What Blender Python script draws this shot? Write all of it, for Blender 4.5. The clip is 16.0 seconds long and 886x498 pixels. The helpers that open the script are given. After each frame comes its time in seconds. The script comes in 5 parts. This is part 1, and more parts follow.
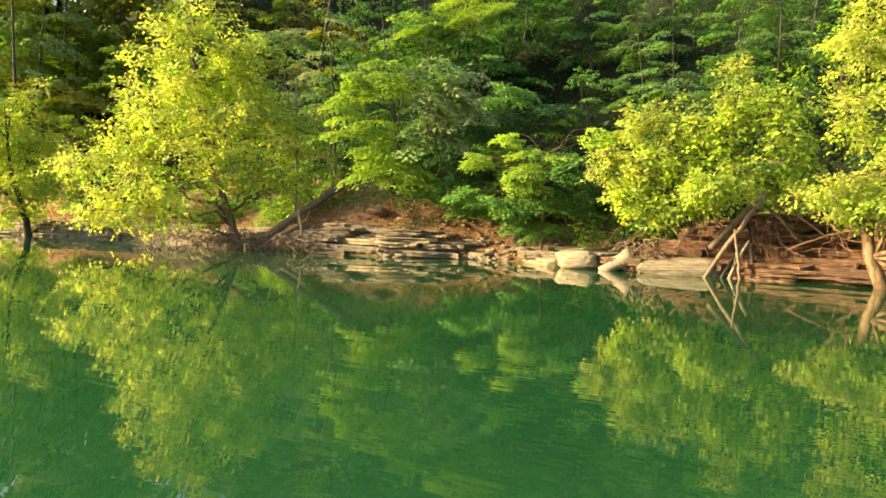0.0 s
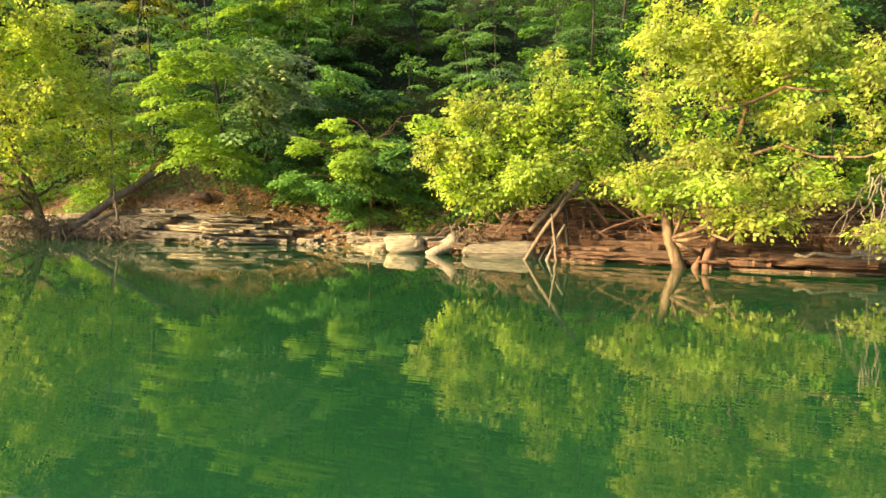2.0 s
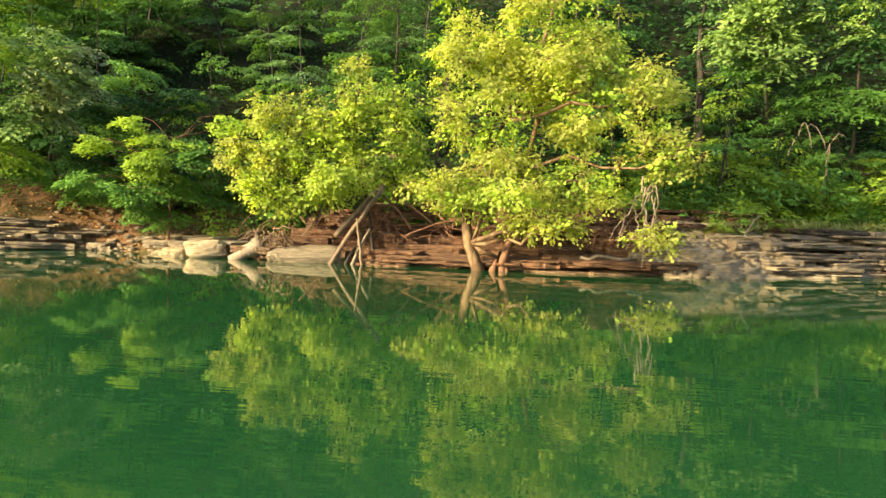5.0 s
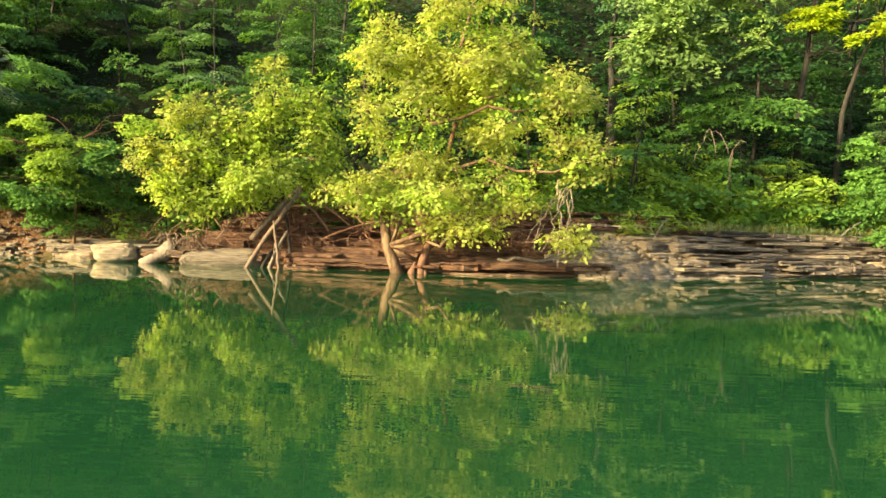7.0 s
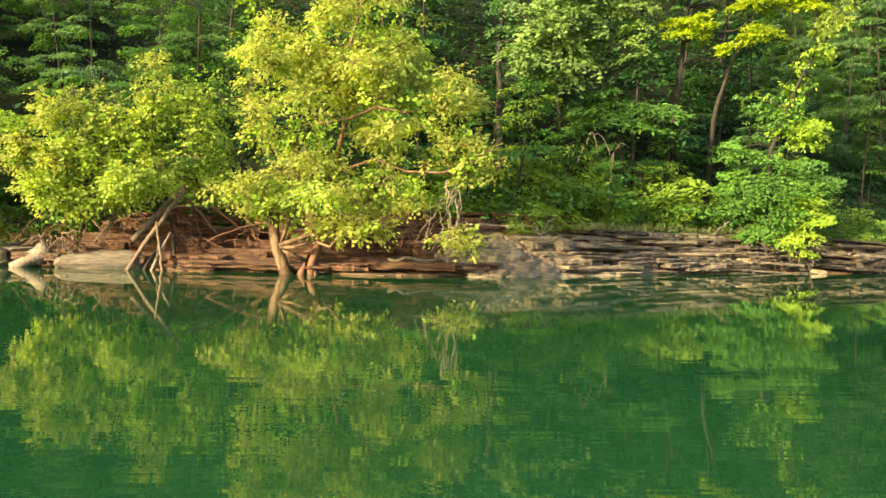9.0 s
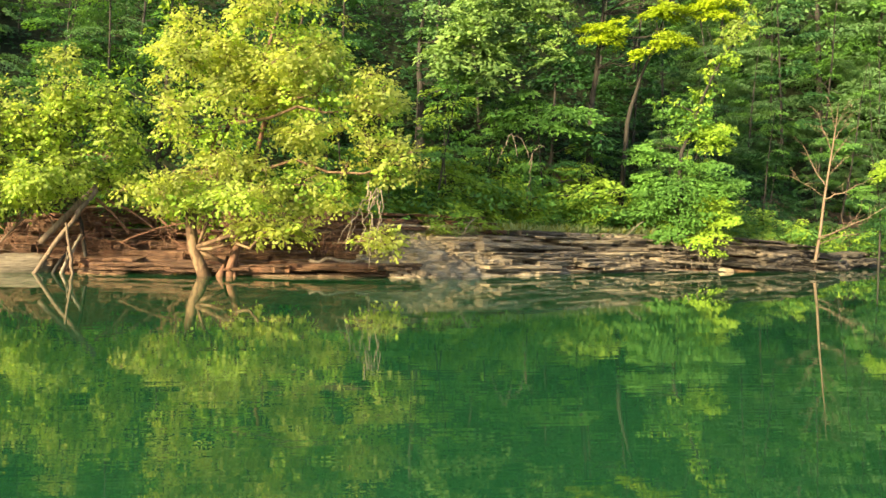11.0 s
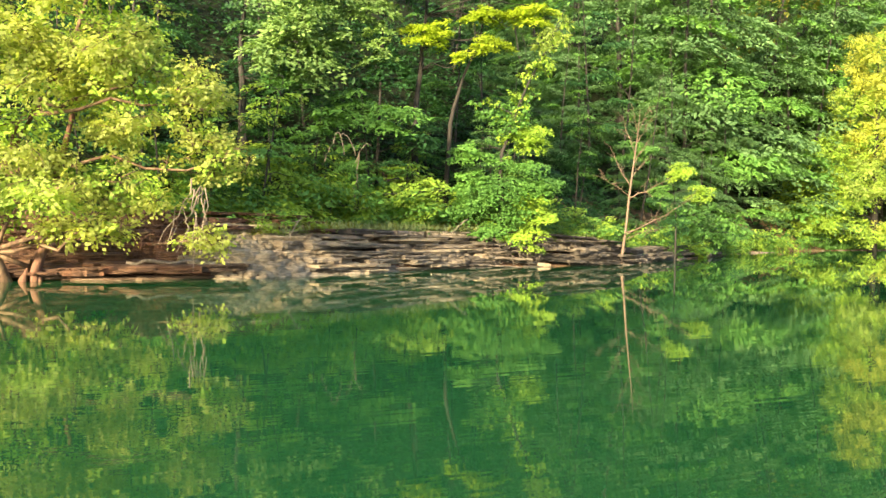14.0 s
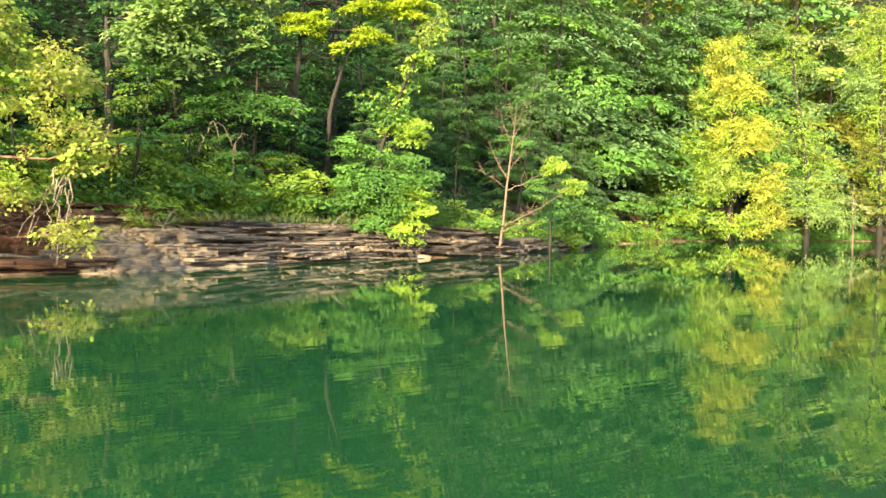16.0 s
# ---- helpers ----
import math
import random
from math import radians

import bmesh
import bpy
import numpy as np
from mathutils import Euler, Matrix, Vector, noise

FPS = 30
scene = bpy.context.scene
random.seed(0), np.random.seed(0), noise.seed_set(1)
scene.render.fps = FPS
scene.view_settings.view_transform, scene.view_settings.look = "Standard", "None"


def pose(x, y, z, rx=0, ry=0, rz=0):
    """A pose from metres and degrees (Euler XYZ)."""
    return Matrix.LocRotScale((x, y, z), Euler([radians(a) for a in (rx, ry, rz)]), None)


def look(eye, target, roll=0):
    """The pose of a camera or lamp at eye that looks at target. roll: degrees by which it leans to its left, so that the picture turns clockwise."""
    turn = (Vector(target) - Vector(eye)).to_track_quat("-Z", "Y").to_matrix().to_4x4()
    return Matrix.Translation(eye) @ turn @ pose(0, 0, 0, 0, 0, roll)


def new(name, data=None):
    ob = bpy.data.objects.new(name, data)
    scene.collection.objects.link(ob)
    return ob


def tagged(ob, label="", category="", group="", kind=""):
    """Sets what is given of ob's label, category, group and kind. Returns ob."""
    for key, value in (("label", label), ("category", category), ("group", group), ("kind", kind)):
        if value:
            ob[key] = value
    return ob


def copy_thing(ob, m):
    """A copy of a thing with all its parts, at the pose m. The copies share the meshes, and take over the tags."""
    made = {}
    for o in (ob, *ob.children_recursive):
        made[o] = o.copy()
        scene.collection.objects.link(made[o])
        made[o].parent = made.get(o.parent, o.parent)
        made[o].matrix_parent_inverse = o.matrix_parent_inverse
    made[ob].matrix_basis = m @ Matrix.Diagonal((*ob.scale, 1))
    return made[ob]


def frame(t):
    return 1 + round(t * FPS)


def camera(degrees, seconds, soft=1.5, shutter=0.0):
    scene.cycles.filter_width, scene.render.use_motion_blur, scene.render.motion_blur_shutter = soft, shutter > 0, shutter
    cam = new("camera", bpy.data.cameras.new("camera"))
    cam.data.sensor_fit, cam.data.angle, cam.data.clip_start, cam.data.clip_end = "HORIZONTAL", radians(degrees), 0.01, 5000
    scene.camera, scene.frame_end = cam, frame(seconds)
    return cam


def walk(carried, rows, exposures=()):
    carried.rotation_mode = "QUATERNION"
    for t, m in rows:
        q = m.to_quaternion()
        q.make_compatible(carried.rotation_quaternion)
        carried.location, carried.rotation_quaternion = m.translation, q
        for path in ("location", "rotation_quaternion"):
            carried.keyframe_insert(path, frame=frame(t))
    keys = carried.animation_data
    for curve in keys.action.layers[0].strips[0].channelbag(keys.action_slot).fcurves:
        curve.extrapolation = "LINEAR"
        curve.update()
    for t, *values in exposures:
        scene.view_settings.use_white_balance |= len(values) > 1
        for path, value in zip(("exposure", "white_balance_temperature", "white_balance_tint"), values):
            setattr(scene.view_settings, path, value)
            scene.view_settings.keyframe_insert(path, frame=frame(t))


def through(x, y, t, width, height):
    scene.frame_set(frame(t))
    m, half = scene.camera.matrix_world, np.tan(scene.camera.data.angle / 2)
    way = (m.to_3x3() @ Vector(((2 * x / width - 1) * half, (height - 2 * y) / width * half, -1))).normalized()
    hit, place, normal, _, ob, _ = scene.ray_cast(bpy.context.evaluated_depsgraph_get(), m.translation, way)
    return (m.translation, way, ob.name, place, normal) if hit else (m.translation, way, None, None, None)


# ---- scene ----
# ---------------------------------------------------------------- camera
# A hand-held camera in a drifting boat turns slowly from left to right over a river bank:
# seconds, yaw, pitch, roll in degrees, and the boat's drift in metres.
EYE = Vector((0.0, 0.0, 1.4))
cam = camera(57.61, 16.0, soft=1.55)
TURNS = ((0.0, 34.48, -2.28, 1.22, -0.30, 0.25), (0.5, 28.66, -3.46, 1.36, -0.25, 0.21), (1.0, 25.64, -3.35, 1.13, -0.22, 0.21),
         (1.5, 24.22, -3.19, 1.09, -0.18, 0.23), (2.0, 22.60, -3.07, 1.18, -0.15, 0.22), (2.5, 21.11, -2.96, 1.22, -0.10, 0.21),
         (3.0, 18.58, -2.82, 1.32, -0.06, 0.22), (3.5, 17.11, -2.76, 1.28, -0.03, 0.21), (4.0, 14.39, -2.67, 1.28, -0.00, 0.16),
         (4.5, 11.66, -2.54, 1.37, 0.02, 0.14), (5.0, 9.13, -2.42, 1.61, 0.01, 0.09), (5.2, 8.38, -2.32, 1.61, 0.01, 0.08),
         (7.3, 2.13, -2.03, 1.66, -0.04, 0.03), (7.5, 1.30, -1.99, 1.68, -0.04, 0.02), (8.0, -0.87, -1.97, 1.73, 0.00, -0.00),
         (8.5, -2.58, -1.97, 1.58, 0.04, -0.02), (9.0, -4.27, -1.86, 1.44, 0.07, -0.05), (9.2, -5.01, -1.85, 1.44, 0.06, -0.06),
         (11.3, -11.25, -1.56, 1.31, -0.00, -0.13), (11.5, -12.36, -1.47, 1.31, -0.01, -0.14), (12.0, -15.68, -1.35, 1.42, -0.07, -0.09),
         (12.5, -17.00, -1.32, 1.27, -0.14, -0.05), (13.0, -20.12, -1.30, 1.28, -0.21, -0.01), (13.5, -20.66, -1.45, 1.17, -0.22, -0.00),
         (14.0, -22.68, -1.55, 0.95, -0.23, -0.01), (14.5, -25.77, -1.76, 1.01, -0.25, -0.01), (15.0, -26.93, -1.83, 0.91, -0.28, -0.01),
         (15.5, -27.80, -1.94, 0.83, -0.28, 0.00), (16.0, -31.27, -1.97, 0.92, -0.29, -0.01))


def facing(yaw, pitch, roll, x, y):
    a, e = radians(yaw), radians(pitch)
    eye = EYE + Vector((x, y, 0))
    return look(eye, eye + Vector((-math.sin(a) * math.cos(e), math.cos(a) * math.cos(e), math.sin(e))), roll)


walk(cam, [(t, facing(*turn)) for t, *turn in TURNS],
     exposures=((0.0, 2.42, 8600, 20), (3.0, 2.32, 8100, 19), (9.0, 2.17, 7800, 19), (12.0, 2.32, 7300, 18), (16.0, 2.46, 6900, 26)))

# ---------------------------------------------------------------- light
SUN_BEARING, SUN_HEIGHT = -129.0, 19.0
world = bpy.data.worlds.new("sky")
scene.world = world
world.use_nodes = True
sky = world.node_tree.nodes.new("ShaderNodeTexSky")
sky.sky_type, sky.sun_disc = "NISHITA", False
sky.sun_elevation, sky.sun_rotation = radians(SUN_HEIGHT), radians(SUN_BEARING)
background = world.node_tree.nodes["Background"]
background.inputs["Strength"].default_value = 0.106
world.node_tree.links.new(sky.outputs["Color"], background.inputs["Color"])
sun = new("sun", bpy.data.lights.new("sun", "SUN"))
sun.data.energy, sun.data.angle, sun.data.color = 3.95, radians(10.0), (1.0, 0.88, 0.56)
b, e = radians(SUN_BEARING), radians(SUN_HEIGHT)
sun.matrix_world = look((80 * math.sin(b) * math.cos(e), 80 * math.cos(b) * math.cos(e), 80 * math.sin(e)), (0, 0, 0))


# ---------------------------------------------------------------- materials
def material(name):
    m = bpy.data.materials.new(name)
    m.use_nodes = True
    nodes, links = m.node_tree.nodes, m.node_tree.links
    return m, nodes, links, nodes["Principled BSDF"]


def put(nodes, links, kind, **given):
    """Adds a node; keys name inputs (spaces as underscores) and take values or sockets."""
    n = nodes.new(kind)
    for key, value in given.items():
        socket = n.inputs[key.replace("_", " ")]
        if isinstance(value, bpy.types.NodeSocket):
            links.new(value, socket)
        else:
            socket.default_value = value
    return n


def ramp(nodes, links, fac, *stops):
    n = nodes.new("ShaderNodeValToRGB")
    links.new(fac, n.inputs["Fac"])
    el = n.color_ramp.elements
    while len(el) < len(stops):
        el.new(0.5)
    for item, (at, colour) in zip(el, stops):
        item.position, item.color = at, (*colour, 1)
    return n.outputs["Color"]


def mix(nodes, links, fac, a, b, blend="MIX"):
    n = nodes.new("ShaderNodeMix")
    n.data_type, n.blend_type = "RGBA", blend
    for key, value in ((0, fac), (6, a), (7, b)):
        if isinstance(value, bpy.types.NodeSocket):
            links.new(value, n.inputs[key])
        else:
            n.inputs[key].default_value = value if key == 0 else (*value, 1)
    return n.outputs[2]


def bump(nodes, links, height, strength, distance):
    return put(nodes, links, "ShaderNodeBump", Height=height, Strength=strength, Distance=distance).outputs["Normal"]


def where(nodes, links, scale=(1, 1, 1)):
    co = nodes.new("ShaderNodeTexCoord")
    return put(nodes, links, "ShaderNodeMapping", Vector=co.outputs["Object"], Scale=scale).outputs["Vector"]


def leaf_material(name, dark, mid, light, through, share=0.28):
    """Leaves: each one takes its own tint, patches of the crown vary, and light comes through the blade."""
    m, nodes, links, shader = material(name)
    own = nodes.new("ShaderNodeNewGeometry").outputs["Random Per Island"]
    near = lambda a: tuple(0.6 * p + 0.4 * q for p, q in zip(a, mid))
    tint = ramp(nodes, links, own, (0.0, near(dark)), (0.45, mid), (1.0, near(light)))
    patch = put(nodes, links, "ShaderNodeTexNoise", Vector=where(nodes, links), Scale=0.55, Detail=2.0).outputs["Fac"]
    shade = ramp(nodes, links, patch, (0.3, (0.68, 0.72, 0.76)), (0.7, (1.2, 1.15, 0.98)))
    colour = mix(nodes, links, 1.0, tint, shade, "MULTIPLY")
    links.new(colour, shader.inputs["Base Color"])
    shader.inputs["Roughness"].default_value = 0.55
    shader.inputs["Specular IOR Level"].default_value = 0.16
    back = mix(nodes, links, 1.0, colour, through, "MULTIPLY")
    glow = put(nodes, links, "ShaderNodeBsdfTranslucent", Color=back)
    both = put(nodes, links, "ShaderNodeMixShader", Fac=share)
    links.new(shader.outputs[0], both.inputs[1])
    links.new(glow.outputs[0], both.inputs[2])
    links.new(both.outputs[0], nodes["Material Output"].inputs["Surface"])
    return m


LEAF = {
    "gold": leaf_material("sycamore_leaf", (0.24, 0.32, 0.065), (0.355, 0.42, 0.115), (0.46, 0.495, 0.185), (1.38, 1.38, 0.75), 0.6),
    "gold_green": leaf_material("sycamore_leaf_green", (0.22, 0.34, 0.065), (0.34, 0.46, 0.11), (0.48, 0.57, 0.19), (1.45, 1.45, 0.75), 0.58),
    "amber": leaf_material("golden_leaf", (0.31, 0.37, 0.055), (0.425, 0.47, 0.09), (0.53, 0.555, 0.14), (1.35, 1.35, 0.7), 0.5),
    "lime": leaf_material("lime_leaf", (0.14, 0.27, 0.03), (0.23, 0.385, 0.05), (0.33, 0.475, 0.08), (1.5, 1.5, 0.5)),
    "fresh": leaf_material("fresh_leaf", (0.05, 0.15, 0.032), (0.092, 0.235, 0.05), (0.16, 0.33, 0.08), (1.6, 1.6, 0.6)),
    # deep: dark green with the wood's shade put into the leaf colour
    "deep": leaf_material("shade_tinted_leaf", (0.011, 0.044, 0.015), (0.024, 0.085, 0.028), (0.05, 0.145, 0.046), (1.5, 1.6, 0.6)),
    "blue": leaf_material("blue_green_leaf", (0.055, 0.13, 0.05), (0.097, 0.205, 0.08), (0.155, 0.28, 0.118), (1.4, 1.6, 0.7)),
    "grey": leaf_material("grey_green_leaf", (0.13, 0.19, 0.08), (0.22, 0.29, 0.13), (0.33, 0.39, 0.20), (1.3, 1.4, 0.7), 0.3),
    "sage": leaf_material("sage_green_leaf", (0.10, 0.20, 0.055), (0.18, 0.31, 0.095), (0.28, 0.41, 0.15), (1.4, 1.5, 0.7)),
    # yellow: direct sun on the high branches put into the leaf colour
    "yellow": leaf_material("sun_tinted_leaf", (0.20, 0.31, 0.02), (0.29, 0.41, 0.03), (0.40, 0.50, 0.05), (1.4, 1.4, 0.5), 0.4),
    "olive": leaf_material("olive_leaf", (0.10, 0.13, 0.02), (0.17, 0.20, 0.035), (0.25, 0.26, 0.05), (1.6, 1.5, 0.6)),
    "litter": leaf_material("dead_leaf", (0.17, 0.07, 0.026), (0.34, 0.165, 0.068), (0.50, 0.31, 0.155), (1.1, 1.0, 0.8), 0.1),
}


def bark_material(name, dark, light, scale=9.0, pale=None):
    m, nodes, links, shader = material(name)
    grain = put(nodes, links, "ShaderNodeTexNoise", Vector=where(nodes, links, (1, 1, 0.22)), Scale=scale * 2.2, Detail=6.0, Roughness=0.65).outputs["Fac"]
    colour = ramp(nodes, links, grain, (0.34, dark), (0.66, light))
    if pale:
        flakes = put(nodes, links, "ShaderNodeTexNoise", Vector=where(nodes, links, (1, 1, 0.5)), Scale=4.5, Detail=3.0).outputs["Fac"]
        colour = mix(nodes, links, ramp(nodes, links, flakes, (0.5, (0, 0, 0)), (0.56, (1, 1, 1))), colour, pale)
    links.new(colour, shader.inputs["Base Color"])
    links.new(bump(nodes, links, grain, 0.7, 0.02), shader.inputs["Normal"])
    shader.inputs["Roughness"].default_value = 0.85
    return m


BARK = {
    "sycamore": bark_material("sycamore_bark", (0.045, 0.024, 0.012), (0.125, 0.072, 0.034), 9, (0.16, 0.105, 0.055)),
    "brown": bark_material("brown_bark", (0.01, 0.009, 0.006), (0.032, 0.028, 0.02)),
    "red": bark_material("red_bark", (0.085, 0.038, 0.022), (0.20, 0.10, 0.055)),
    "pale": bark_material("weathered_wood", (0.11, 0.088, 0.062), (0.27, 0.22, 0.16), 7),
    "tan": bark_material("tan_dead_bark", (0.085, 0.058, 0.038), (0.21, 0.15, 0.098), 8),
}


def rock_material(name, dark, mid, light, stain):
    m, nodes, links, shader = material(name)
    place = nodes.new("ShaderNodeNewGeometry").outputs["Position"]
    at = put(nodes, links, "ShaderNodeMapping", Vector=place).outputs["Vector"]
    beds = put(nodes, links, "ShaderNodeMapping", Vector=place, Scale=(1.4, 1.4, 16.0)).outputs["Vector"]
    own = nodes.new("ShaderNodeObjectInfo").outputs["Random"]
    strata = put(nodes, links, "ShaderNodeTexNoise", Vector=beds, Scale=2.2, Detail=9.0, Roughness=0.68).outputs["Fac"]
    colour = ramp(nodes, links, strata, (0.32, dark), (0.5, mid), (0.68, light))
    blot = put(nodes, links, "ShaderNodeTexNoise", Vector=at, Scale=1.3, Detail=6.0, Roughness=0.6).outputs["Fac"]
    colour = mix(nodes, links, ramp(nodes, links, blot, (0.52, (0, 0, 0)), (0.68, (0.75, 0.75, 0.75))), colour, stain)
    tone = ramp(nodes, links, own, (0.0, (0.86, 0.85, 0.84)), (1.0, (1.1, 1.08, 1.06)))
    colour = mix(nodes, links, 1.0, colour, tone, "MULTIPLY")
    links.new(colour, shader.inputs["Base Color"])
    fine = put(nodes, links, "ShaderNodeTexNoise", Vector=at, Scale=26.0, Detail=6.0).outputs["Fac"]
    links.new(bump(nodes, links, strata, 1.0, 0.10), shader.inputs["Normal"])
    rough = ramp(nodes, links, fine, (0.3, (0.62,) * 3), (0.7, (0.92,) * 3))
    links.new(rough, shader.inputs["Roughness"])
    return m


ROCK = {
    "grey": rock_material("grey_shale", (0.08, 0.068, 0.049), (0.21, 0.178, 0.124), (0.365, 0.32, 0.235), (0.16, 0.122, 0.076)),
    "pale": rock_material("pale_limestone", (0.20, 0.16, 0.095), (0.41, 0.34, 0.22), (0.57, 0.49, 0.345), (0.31, 0.22, 0.12)),
    "dark": rock_material("dark_shale", (0.028, 0.026, 0.02), (0.078, 0.069, 0.053), (0.19, 0.168, 0.128), (0.058, 0.048, 0.034)),
    "ochre": rock_material("ochre_stained_stone", (0.042, 0.025, 0.014), (0.13, 0.083, 0.046), (0.29, 0.215, 0.135), (0.12, 0.05, 0.02)),
    "rust": rock_material("rust_stained_shale", (0.038, 0.019, 0.011), (0.112, 0.055, 0.027), (0.24, 0.145, 0.078), (0.15, 0.055, 0.021)),
}


def soil_material():
    m, nodes, links, shader = material("soil_and_leaf_litter")
    at = where(nodes, links)
    fine = put(nodes, links, "ShaderNodeTexNoise", Vector=at, Scale=7.0, Detail=8.0, Roughness=0.7).outputs["Fac"]
    wide = put(nodes, links, "ShaderNodeTexNoise", Vector=at, Scale=0.35, Detail=4.0).outputs["Fac"]
    earth = ramp(nodes, links, fine, (0.3, (0.09, 0.055, 0.032)), (0.55, (0.24, 0.145, 0.08)), (0.75, (0.42, 0.28, 0.165)))
    moss = ramp(nodes, links, fine, (0.3, (0.03, 0.045, 0.015)), (0.7, (0.09, 0.10, 0.035)))
    colour = mix(nodes, links, ramp(nodes, links, wide, (0.48, (0, 0, 0)), (0.66, (0.8, 0.8, 0.8))), earth, moss)
    # bare earth and litter low; upslope humus, blackened to carry the wood's shade
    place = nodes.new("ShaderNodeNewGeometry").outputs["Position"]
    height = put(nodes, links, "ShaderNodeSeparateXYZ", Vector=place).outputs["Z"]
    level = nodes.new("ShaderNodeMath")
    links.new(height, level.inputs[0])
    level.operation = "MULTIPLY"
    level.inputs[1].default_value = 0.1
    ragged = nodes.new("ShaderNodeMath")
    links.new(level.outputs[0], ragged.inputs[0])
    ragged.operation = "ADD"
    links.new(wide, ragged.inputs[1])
    shaded_humus = ramp(nodes, links, fine, (0.3, (0.006, 0.009, 0.004)), (0.7, (0.016, 0.024, 0.009)))
    colour = mix(nodes, links, ramp(nodes, links, ragged.outputs[0], (0.66, (0, 0, 0)), (0.8, (1, 1, 1))), colour, shaded_humus)
    links.new(colour, shader.inputs["Base Color"])
    links.new(bump(nodes, links, fine, 0.9, 0.08), shader.inputs["Normal"])
    shader.inputs["Roughness"].default_value = 0.95
    shader.inputs["Specular IOR Level"].default_value = 0.1
    return m


SOIL = soil_material()


def water_material():
    m, nodes, links, shader = material("green_river_water")
    cloudy = put(nodes, links, "ShaderNodeTexNoise", Vector=where(nodes, links), Scale=0.09, Detail=3.0).outputs["Fac"]
    colour = ramp(nodes, links, cloudy, (0.3, (0.004, 0.042, 0.014)), (0.7, (0.006, 0.056, 0.019)))
    links.new(colour, shader.inputs["Base Color"])
    shader.inputs["Roughness"].default_value = 0.015
    shader.inputs["IOR"].default_value = 1.333
    swell = put(nodes, links, "ShaderNodeTexNoise", Vector=where(nodes, links, (0.3, 1.0, 1)), Scale=0.9, Detail=2.0, Roughness=0.45).outputs["Fac"]
    ripple = put(nodes, links, "ShaderNodeTexNoise", Vector=where(nodes, links, (0.06, 1.0, 1)), Scale=7.0, Detail=1.5, Roughness=0.5).outputs["Fac"]
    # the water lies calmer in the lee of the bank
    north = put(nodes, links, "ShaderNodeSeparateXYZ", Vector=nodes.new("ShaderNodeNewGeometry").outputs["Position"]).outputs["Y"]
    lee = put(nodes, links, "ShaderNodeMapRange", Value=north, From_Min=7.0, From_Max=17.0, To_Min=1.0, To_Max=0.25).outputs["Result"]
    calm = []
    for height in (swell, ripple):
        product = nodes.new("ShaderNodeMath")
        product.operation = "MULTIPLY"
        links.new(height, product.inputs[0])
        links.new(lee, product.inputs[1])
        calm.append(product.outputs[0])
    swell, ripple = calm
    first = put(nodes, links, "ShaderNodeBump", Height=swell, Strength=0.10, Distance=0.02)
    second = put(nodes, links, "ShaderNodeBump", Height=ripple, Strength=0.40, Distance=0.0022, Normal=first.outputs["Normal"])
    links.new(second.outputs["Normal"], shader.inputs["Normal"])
    return m


# ---------------------------------------------------------------- mesh helpers
rng = np.random.default_rng(7)


def make_mesh(name, verts, faces, mat, smooth=False):
    """A mesh from an array of corners and an array of equal-sided faces, or a list of faces."""
    me = bpy.data.meshes.new(name)
    if isinstance(faces, np.ndarray):
        n, k = faces.shape
        me.vertices.add(len(verts))
        me.vertices.foreach_set("co", np.asarray(verts, np.float32).ravel())
        me.loops.add(n * k)
        me.loops.foreach_set("vertex_index", faces.astype(np.int32).ravel())
        me.polygons.add(n)
        me.polygons.foreach_set("loop_start", np.arange(0, n * k, k, dtype=np.int32))
        me.update(calc_edges=True)
        me.validate()
    else:
        me.from_pydata([tuple(v) for v in verts], [], faces)
    if smooth:
        me.polygons.foreach_set("use_smooth", np.ones(len(me.polygons), bool))
    me.materials.append(mat)
    return me


def part(name, me, parent, label="", kind=""):
    ob = new(name, me)
    ob.parent = parent
    return tagged(ob, label=label, kind=kind)


def unit(v):
    return v / np.maximum(np.linalg.norm(v, axis=-1, keepdims=True), 1e-9)


def tube(points, radii, sides=7, rough=0.0):
    """Corners and faces of a tapered, slightly uneven round limb along the points."""
    p, r = np.asarray(points, float), np.asarray(radii, float)
    along = unit(np.gradient(p, axis=0))
    ref = np.where(np.abs(along[:, 2:3]) > 0.9, np.array([[1.0, 0, 0]]), np.array([[0, 0, 1.0]]))
    side = unit(np.cross(along, ref))
    up = np.cross(side, along)
    a = np.linspace(0, 2 * np.pi, sides, endpoint=False)
    ring = side[:, None] * np.cos(a)[None, :, None] + up[:, None] * np.sin(a)[None, :, None]
    swell = 1 + rough * rng.uniform(-1, 1, (len(p), sides, 1))
    v = (p[:, None] + ring * r[:, None, None] * swell).reshape(-1, 3)
    f = []
    for i in range(len(p) - 1):
        for j in range(sides):
            k = (j + 1) % sides
            f.append((i * sides + j, i * sides + k, (i + 1) * sides + k, (i + 1) * sides + j))
    f.append(tuple(range(sides))[::-1])
    f.append(tuple((len(p) - 1) * sides + j for j in range(sides)))
    return v, f


def bent(a, b, sag=0.0, n=7, wobble=0.03):
    """Points of a limb from a to b that bends upwards by sag and wanders a little."""
    a, b = np.asarray(a, float), np.asarray(b, float)
    t = np.linspace(0, 1, n)[:, None]
    p = a + (b - a) * t + np.array([0, 0, 1.0]) * sag * 4 * t * (1 - t)
    size = np.linalg.norm(b - a) * wobble
    p[1:-1] += rng.normal(0, size, (n - 2, 3))
    return p


